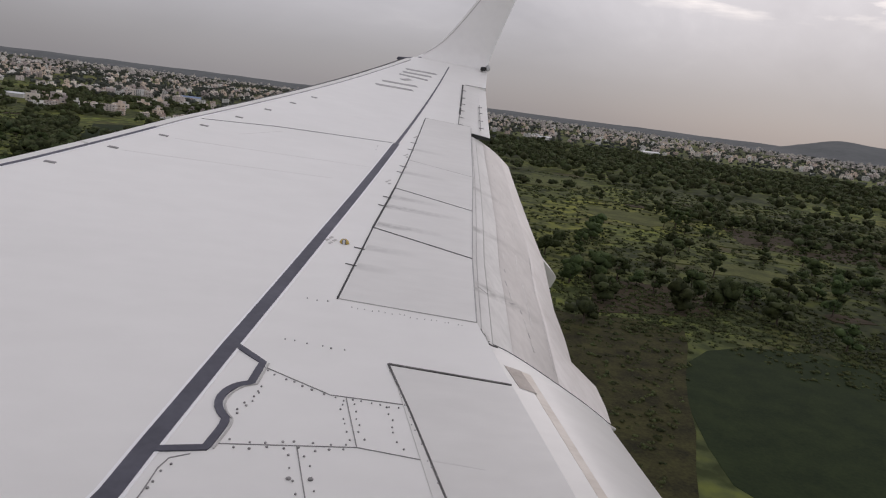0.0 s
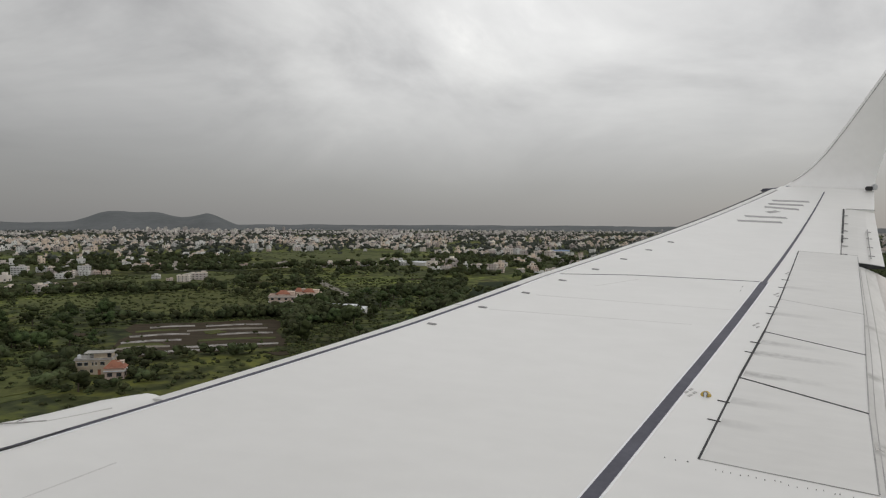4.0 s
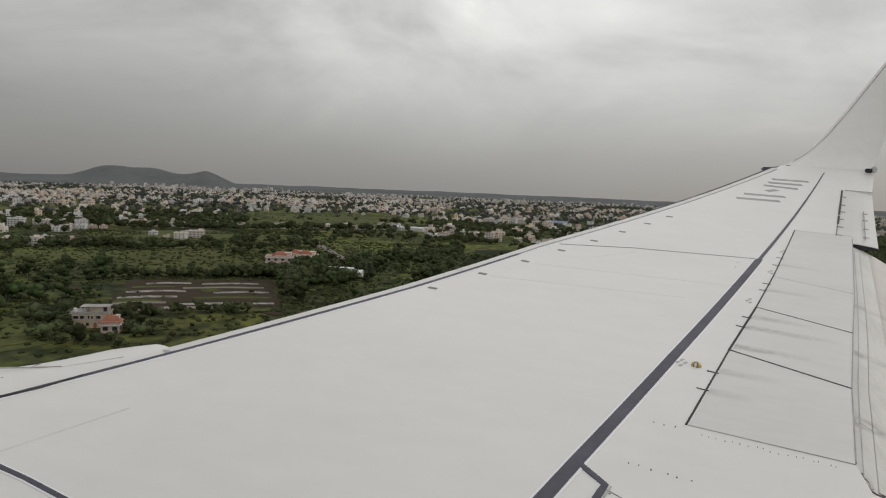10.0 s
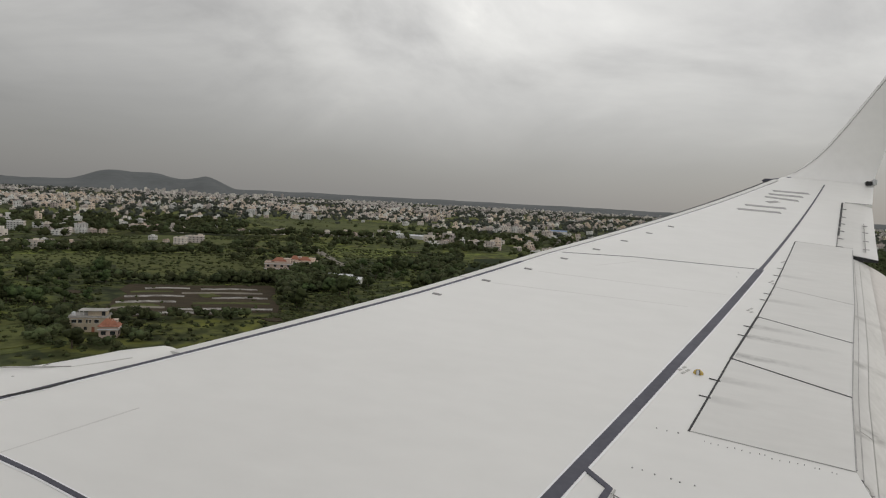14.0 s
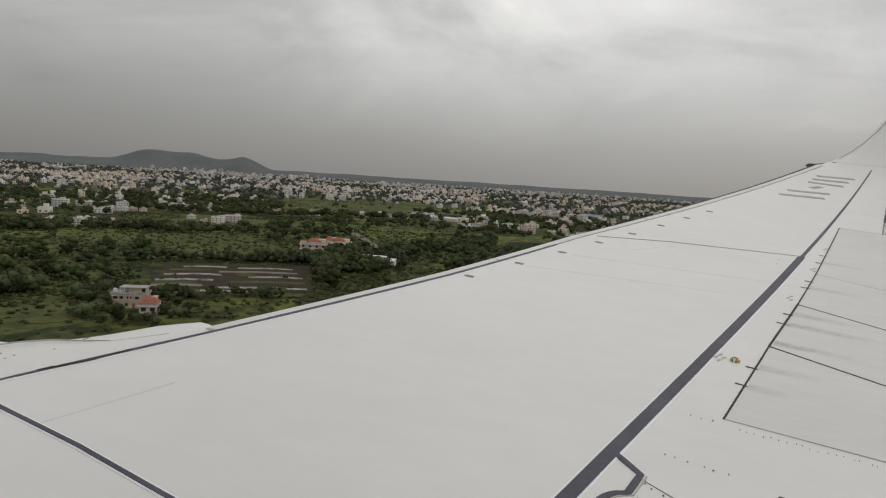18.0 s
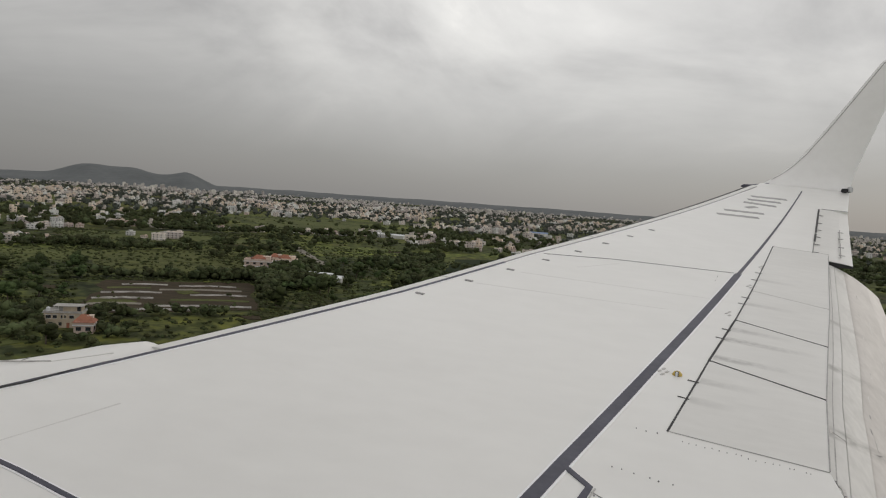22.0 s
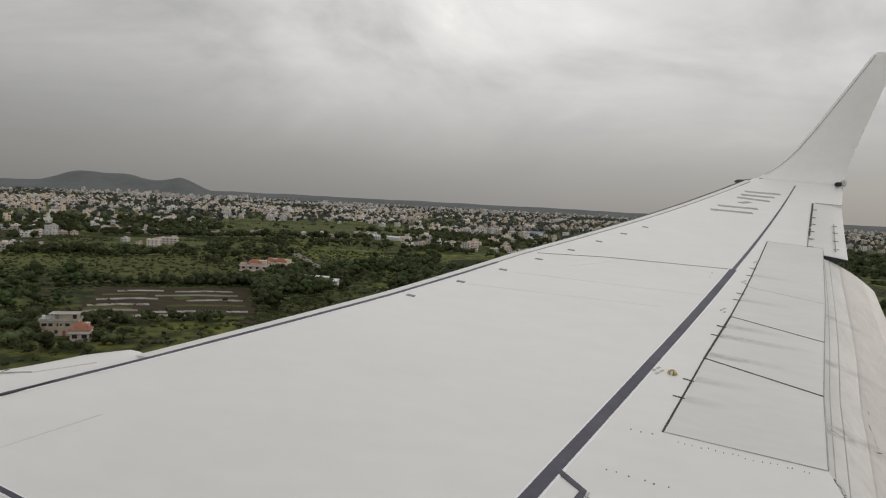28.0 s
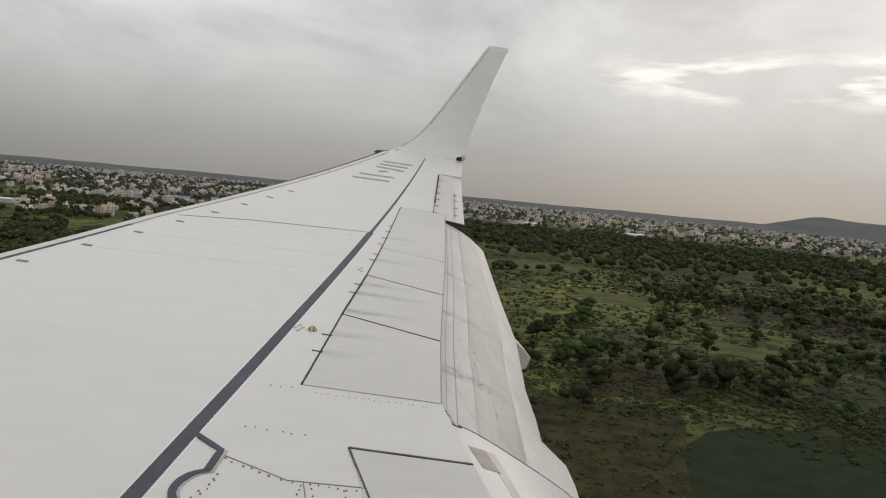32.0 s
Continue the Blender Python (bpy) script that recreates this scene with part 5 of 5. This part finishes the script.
spread_plants("scrub", bush_kinds, scrub, SCRUB, "low green scrub and bushes over the fields", "scrub")


# ---- buildings ----
def window_mesh():
    bm = bmesh.new()
    box(bm, -0.8, 0.8, -0.06, 0.25, -0.65, 0.65)
    me = bpy.data.meshes.new("window")
    bm.to_mesh(me)
    bm.free()
    me.materials.append(PANE)
    return me


WINDOW = window_mesh()


def house(w, d, floors, wall, label, roof_mat=None, group="houses at the edge of town", windows=True, tank=True, balcony=True):
    h = 3.1 * floors
    t = tagged(new("house"), label, "house", group)
    bm = bmesh.new()
    box(bm, -w / 2, w / 2, -d / 2, d / 2, -0.5, h)
    box(bm, -w * 0.18, w * 0.24, d / 2 - 0.02, d / 2 + 1.6, -0.5, h - 3.0)
    part("wall", bm, wall, t)
    bm = bmesh.new()
    box(bm, -w / 2 - 0.25, w / 2 + 0.25, -d / 2 - 0.25, d / 2 + 0.25, h + 0.004, h + 0.35)
    for x0, x1, y0, y1 in ((-w / 2 - 0.2, w / 2 + 0.2, -d / 2 - 0.2, -d / 2), (-w / 2 - 0.2, w / 2 + 0.2, d / 2, d / 2 + 0.2), (-w / 2 - 0.2, -w / 2, -d / 2, d / 2), (w / 2, w / 2 + 0.2, -d / 2, d / 2)):
        box(bm, x0, x1, y0, y1, h + 0.34, h + 1.15)
    roof = part("roof", bm, roof_mat or wall, t, "flat roof with a low parapet")
    bm = bmesh.new()
    box(bm, w * 0.12, w * 0.42, -d * 0.1, d * 0.35, h + 0.34, h + 2.7)
    box(bm, w * 0.10, w * 0.44, -d * 0.13, d * 0.38, h + 2.704, h + 2.9)
    part("stair_head", bm, wall, roof)
    for fl in range(1, floors + 1):
        bm = bmesh.new()
        box(bm, -w / 2 - 0.4, w / 2 + 0.4, -d / 2 - 0.6, d / 2 - 0.1, 3.1 * fl - 0.34, 3.1 * fl - 0.02)
        part("floor_slab", bm, SHEET, t, "pale concrete slab edge" if fl == 1 else "")
    if tank:
        rings = [[(-w * 0.25 + r * math.cos(a), d * 0.1 + r * math.sin(a), h + 0.36 + z) for a in [math.tau * i / 10 for i in range(10)]] for r, z in ((0.9, 0), (0.9, 1.5), (0.3, 1.8))]
        part("water_tank", loft(rings), TANK, roof, "black plastic water tank")
    if windows:
        for fl in range(floors):
            n = max(2, int(w / 4.2))
            for i in range(n):
                ob = new("window", WINDOW)
                ob.parent = t
                ob.location = (-w / 2 + w * (i + 0.5) / n, -d / 2, 3.1 * fl + 1.65)
            m = max(1, int(d / 5))
            for i in range(m):
                for side in (-1, 1):
                    ob = new("window", WINDOW)
                    ob.parent = t
                    ob.location = (side * w / 2, -d / 2 + d * (i + 0.5) / m, 3.1 * fl + 1.65)
                    ob.rotation_euler = (0, 0, side * math.pi / 2)
    if balcony:
        for fl in range(1, floors):
            bm = bmesh.new()
            box(bm, -w * 0.34, w * 0.10, -d / 2 - 1.3, -d / 2 + 0.05, 3.1 * fl - 0.15, 3.1 * fl)
            box(bm, -w * 0.34, w * 0.10, -d / 2 - 1.3, -d / 2 - 1.2, 3.1 * fl + 0.004, 3.1 * fl + 0.95)
            part("balcony", bm, wall, t)
    return t


def put(t, az, r, turn=0.0):
    x, y = polar(az, r)
    t.matrix_basis = Matrix.LocRotScale((x, y, GROUND_Z), Euler((0, 0, radians(turn))), None)
    return t


def villa_roof(t, w, d, h):
    bm = bmesh.new()
    v = [bm.verts.new(p) for p in ((-w / 2 - 0.6, -d / 2 - 0.6, h), (w / 2 + 0.6, -d / 2 - 0.6, h), (w / 2 + 0.6, d / 2 + 0.6, h), (-w / 2 - 0.6, d / 2 + 0.6, h), (-w * 0.2, 0, h + 2.4), (w * 0.2, 0, h + 2.4))]
    for f in ((0, 1, 5, 4), (1, 2, 5), (2, 3, 4, 5), (3, 0, 4), (3, 2, 1, 0)):
        bm.faces.new([v[i] for i in f])
    part("tiled_roof", bm, TILE, t, "red tiled hipped roof")


def cream_villa():
    """Two-storey villa: long upper floor with window hoods, roof terrace with a slab-roofed penthouse and a white tank, tiled annex."""
    t = tagged(new("villa"), "cream two-storey flat-roofed villa with roof terrace among trees", "house")
    bm = bmesh.new()
    box(bm, -6.6, 6.6, -4.0, 4.0, -0.5, 3.1)
    box(bm, -7.4, 7.0, -4.4, 4.2, 3.1, 6.3)
    part("wall", bm, CREAM, t)
    bm = bmesh.new()
    box(bm, -7.9, 7.5, -5.0, 4.6, 6.304, 6.56)
    for x0, x1, y0, y1 in ((-7.7, 7.3, -4.75, -4.55), (-7.7, 7.3, 4.2, 4.4), (-7.7, -7.5, -4.54, 4.19), (7.1, 7.3, -4.54, 4.19)):
        box(bm, x0, x1, y0, y1, 6.55, 7.15)
    roof = part("roof", bm, ROOF, t, "weathered roof slab with a low parapet")
    bm = bmesh.new()
    box(bm, -0.8, 6.4, -1.6, 3.6, 6.55, 8.75)
    part("penthouse", bm, CREAM, roof, "cream penthouse set back on the roof")
    bm = bmesh.new()
    box(bm, -4.4, 7.1, -2.9, 4.0, 8.754, 9.0)
    part("penthouse_slab", bm, ROOF, roof, "thin grey slab over the penthouse and terrace")
    for x in (-4.0, -2.4):
        bm = bmesh.new()
        box(bm, x - 0.12, x + 0.12, -2.7, -2.46, 6.55, 8.75)
        part("terrace_post", bm, PLASTERW, roof)
    bm = bmesh.new()
    box(bm, 4.6, 6.0, -1.66, -1.5, 6.7, 8.5)
    part("penthouse_door", bm, PANE, roof, "dark terrace door")
    tank_rings = [[(-6.2 + r * math.cos(q), -2.4 + r * math.sin(q), 6.56 + z) for q in [math.tau * i / 12 for i in range(12)]] for r, z in ((0.75, 0), (0.8, 0.1), (0.8, 1.6), (0.7, 1.75), (0.25, 1.95))]
    part("water_tank", loft(tank_rings), SHEET, roof, "white round water tank")
    for x, w in ((-5.6, 1.9), (-3.2, 1.5), (-0.6, 0.6), (0.7, 0.6), (3.2, 1.7)):
        bm = bmesh.new()
        box(bm, x - w / 2, x + w / 2, -4.44, -4.3, 4.05, 5.35)
        win = part("window", bm, PANE, t)
        bm = bmesh.new()
        box(bm, x - w / 2 - 0.25, x + w / 2 + 0.25, -4.95, -4.396, 5.45, 5.6)
        box(bm, x - w / 2 - 0.12, x + w / 2 + 0.12, -4.56, -4.396, 3.9, 4.04)
        part("window_hood", bm, PLASTERW, win, "white hood and sill")
    for x, w in ((-4.8, 1.6), (-1.2, 1.2), (4.9, 1.3)):
        bm = bmesh.new()
        box(bm, x - w / 2, x + w / 2, -4.04, -3.9, 0.95, 2.3)
        part("window", bm, PANE, t)
    for y in (-2.0, 1.6):
        for x in (-7.44, 6.9):
            bm = bmesh.new()
            box(bm, x, x + 0.14, y - 0.7, y + 0.7, 4.05, 5.35)
            part("window", bm, PANE, t)
    bm = bmesh.new()
    box(bm, 1.2, 2.4, -4.04, -3.9, 0.0, 2.2)
    part("door", bm, TILE, t, "red-brown front door")
    return t


put(cream_villa(), -41.0, 282, 28).scale = (0.84, 0.84, 0.84)
lean = put(house(6, 5, 1, PLASTERO, "small house with red tiled roof beside trees", group="", tank=False, balcony=False), -39.75, 270, 28)
villa_roof(lean, 6, 5, 3.9)
for az, r, w, d, turn in ((-27.6, 470, 17, 11, 22), (-26.4, 486, 10, 9, 22), (-25.6, 480, 15, 9, 15)):
    t = put(house(w, d, 2, PLASTERO, "orange-brown two-storey villa with red roof", group="villas in the wood", balcony=False), az, r, turn)
    villa_roof(t, w * 0.5, d * 0.6, 7.5)


def shed(w, d, h, roof_mat, label):
    t = tagged(new("shed"), label, "shed")
    bm = bmesh.new()
    box(bm, -w / 2, w / 2, -d / 2, d / 2, -0.4, h)
    part("wall", bm, PLASTERW, t)
    bm = bmesh.new()
    rows = [[bm.verts.new((x, y, z)) for y, z in ((-d / 2 - 0.5, h - 0.1), (0, h + d * 0.16), (d / 2 + 0.5, h - 0.1), (d / 2 + 0.5, h - 0.3), (0, h + d * 0.16 - 0.2), (-d / 2 - 0.5, h - 0.3))] for x in (-w / 2 - 0.5, w / 2 + 0.5)]
    for i in range(6):
        bm.faces.new((rows[0][i], rows[0][(i + 1) % 6], rows[1][(i + 1) % 6], rows[1][i]))
    bm.faces.new(rows[0]), bm.faces.new(rows[1][::-1])
    part("roof", bm, roof_mat, t, "sheet-metal gable roof")
    return t


put(shed(15, 8, 3.5, SHEET, "pale blue-white sheet-roofed shed in the wood"), -22.8, 433, 10)
put(shed(11, 7, 3.2, SHEET, "small pale sheet-roofed shed in the wood"), -21.8, 425, 10)
put(shed(48, 9, 4, SHEET, "long white sheet-roofed shed by the meadow"), -17.6, 890, -12)
put(shed(30, 12, 5, BLUE, "blue sheet-roofed factory shed at the town edge"), -5.5, 1240, 5)
put(shed(42, 14, 5, SHEET, "long white sheet-roofed shed beyond the trees"), 21.5, 1420, 10)
put(shed(34, 12, 5, SHEET, "white sheet-roofed shed near the dark trees"), 30.0, 1390, -8)

TOWN_EDGE = "houses at the edge of town"
kinds = [house(14, 11, 2, PLASTERW, "white two-storey flat-roofed house", group=TOWN_EDGE, balcony=False), house(16, 12, 3, PLASTER, "pale plastered three-storey house", group=TOWN_EDGE, balcony=False),
         house(18, 13, 4, PLASTERW, "white four-storey apartment block", group=TOWN_EDGE, balcony=False), house(13, 10, 2, PLASTERO, "ochre two-storey flat-roofed house", group=TOWN_EDGE, balcony=False),
         house(20, 12, 3, PLASTER, "wide pale plastered apartment house", group=TOWN_EDGE, balcony=False)]
edge_spots = []
for az0, az1, r0, r1, n in ((-46, -41.5, 800, 880, 7), (-40.5, -36, 830, 920, 7), (-35, -30, 1000, 1120, 8), (-30, -18, 1290, 1420, 26), (-18, -8, 1130, 1330, 24), (-8, 6, 1080, 1280, 26), (-46, -30, 1300, 1500, 22),
                           (13, 22, 1350, 1600, 22), (22, 34, 1450, 1700, 18), (34, 48, 1500, 1800, 18)):
    for i in range(n):
        edge_spots.append((rng.uniform(az0, az1), rng.uniform(r0, r1)))
for i, (az, r) in enumerate(edge_spots):
    x, y = polar(az, r)
    s = rng.uniform(0.5, 0.8)
    m = Matrix.LocRotScale((x, y, GROUND_Z), Euler((0, 0, radians(-az + rng.choice([-25, 0, 10, 65, 90]) + rng.uniform(-8, 8)))), (s, s, s))
    if i < len(kinds):
        kinds[i].matrix_basis = m
    else:
        copy_thing(kinds[int(rng.integers(len(kinds)))], Matrix.Identity(4)).matrix_basis = m


for k, (az, r) in enumerate(ROW):
    x, y = polar(az, r)
    s = (0.50, 0.62, 0.42, 0.54, 0.66, 0.46)[k % 6]
    m = Matrix.LocRotScale((x, y, GROUND_Z), Euler((0, 0, radians(-az + (12, -20, 5, 70, -8, 30)[k % 6]))), (s, s, s))
    copy_thing(kinds[(1, 3, 0, 4, 3, 0, 1)[k % 7]], Matrix.Identity(4)).matrix_basis = m


def far_town(spots):
    """Distant houses and blocks as one mesh: walls, parapets and rows of windows on the sides in view."""
    V, F, M = [], [], []

    def quad(p):
        k = len(V)
        V.extend(p)
        F.append((k, k + 1, k + 2, k + 3))

    for x, y, w, d, h, a, tone in spots:
        c, s = math.cos(a), math.sin(a)

        def at(px, py, pz):
            return x + px * c - py * s, y + px * s + py * c, GROUND_Z + pz
        for bx0, bx1, by0, by1, z0, z1 in ((-w / 2, w / 2, -d / 2, d / 2, -0.5, h), (-w * 0.1, w * 0.3, -d * 0.2, d * 0.2, h - 0.1, h + 2.6)):
            k = len(V)
            V.extend(at(px, py, pz) for pz in (z0, z1) for px, py in ((bx0, by0), (bx1, by0), (bx1, by1), (bx0, by1)))
            for f in ((0, 1, 5, 4), (1, 2, 6, 5), (2, 3, 7, 6), (3, 0, 4, 7), (4, 5, 6, 7)):
                F.append(tuple(k + i for i in f))
                M.append(1 if f[0] == 4 else tone)
        floors = max(1, int(h / 3.1))
        dist = math.hypot(x, y)
        if dist < 3300:
            for fl in range(floors):
                z = 3.1 * fl + 1.0
                n = max(2, int(w / 4.5))
                for i in range(n):
                    px = -w / 2 + w * (i + 0.5) / n
                    quad([at(px - 0.8, -d / 2 - 0.08, z), at(px + 0.8, -d / 2 - 0.08, z), at(px + 0.8, -d / 2 - 0.08, z + 1.3), at(px - 0.8, -d / 2 - 0.08, z + 1.3)])
                    M.append(2)
                for side in (-1, 1):
                    quad([at(side * (w / 2 + 0.08), -1.2, z), at(side * (w / 2 + 0.08), 1.2, z), at(side * (w / 2 + 0.08), 1.2, z + 1.3), at(side * (w / 2 + 0.08), -1.2, z + 1.3)])
                    M.append(2)
    me = bpy.data.meshes.new("distant_town")
    me.from_pydata(V, [], F)
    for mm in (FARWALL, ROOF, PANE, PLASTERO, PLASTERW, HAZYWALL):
        me.materials.append(mm)
    me.polygons.foreach_set("material_index", np.array(M, dtype=np.int32))
    return tagged(new("distant_town", me), "dense pale town of flat-roofed houses and apartment blocks", "town", kind="stuff")


spots = []
for az0, az1, r0, r1, n, h0, h1, thin in ((-54, -28, 1300, 3700, 1750, 4, 10, 0.0), (-28, -14, 1420, 3500, 1050, 4, 10, 0.02), (-14, 10, 1250, 3900, 1050, 4, 10, 0.08), (-28, 40, 3300, 4400, 420, 5, 12, -0.2),
                                         (-54, -30, 700, 1250, 60, 4, 8, 0.1), (-16, 10, 700, 1150, 70, 4, 9, 0.05), (10, 54, 1550, 3800, 1350, 4.5, 10, -0.2),
                                         (-40, -27, 2900, 3600, 60, 14, 24, -0.2), (-24, -8, 2600, 3500, 60, 10, 17, -0.3), (10, 50, 2500, 3300, 40, 10, 17, -0.3)):
    k = 0
    while k < n:
        az, r = rng.uniform(az0, az1), r0 + (r1 - r0) * rng.uniform() ** 0.8
        x, y = polar(az, r)
        band = noise.noise((az * 0.16, r * 0.0042, 3.3)) + 0.6 * noise.noise((x * 0.0055, y * 0.0055, 7.5))
        if band < thin and rng.uniform() < 0.93:
            k += 0.25
            continue
        k += 1
        if in_open(az, r):
            continue
        # From 2500 m on, walls get the tone with haze in its colour.
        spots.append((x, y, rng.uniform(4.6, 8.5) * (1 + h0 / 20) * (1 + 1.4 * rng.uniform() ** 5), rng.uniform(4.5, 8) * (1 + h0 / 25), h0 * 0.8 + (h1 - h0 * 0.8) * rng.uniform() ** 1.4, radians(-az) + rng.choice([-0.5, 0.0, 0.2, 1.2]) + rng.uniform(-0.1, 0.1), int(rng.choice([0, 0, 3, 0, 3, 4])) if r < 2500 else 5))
far_town(spots)
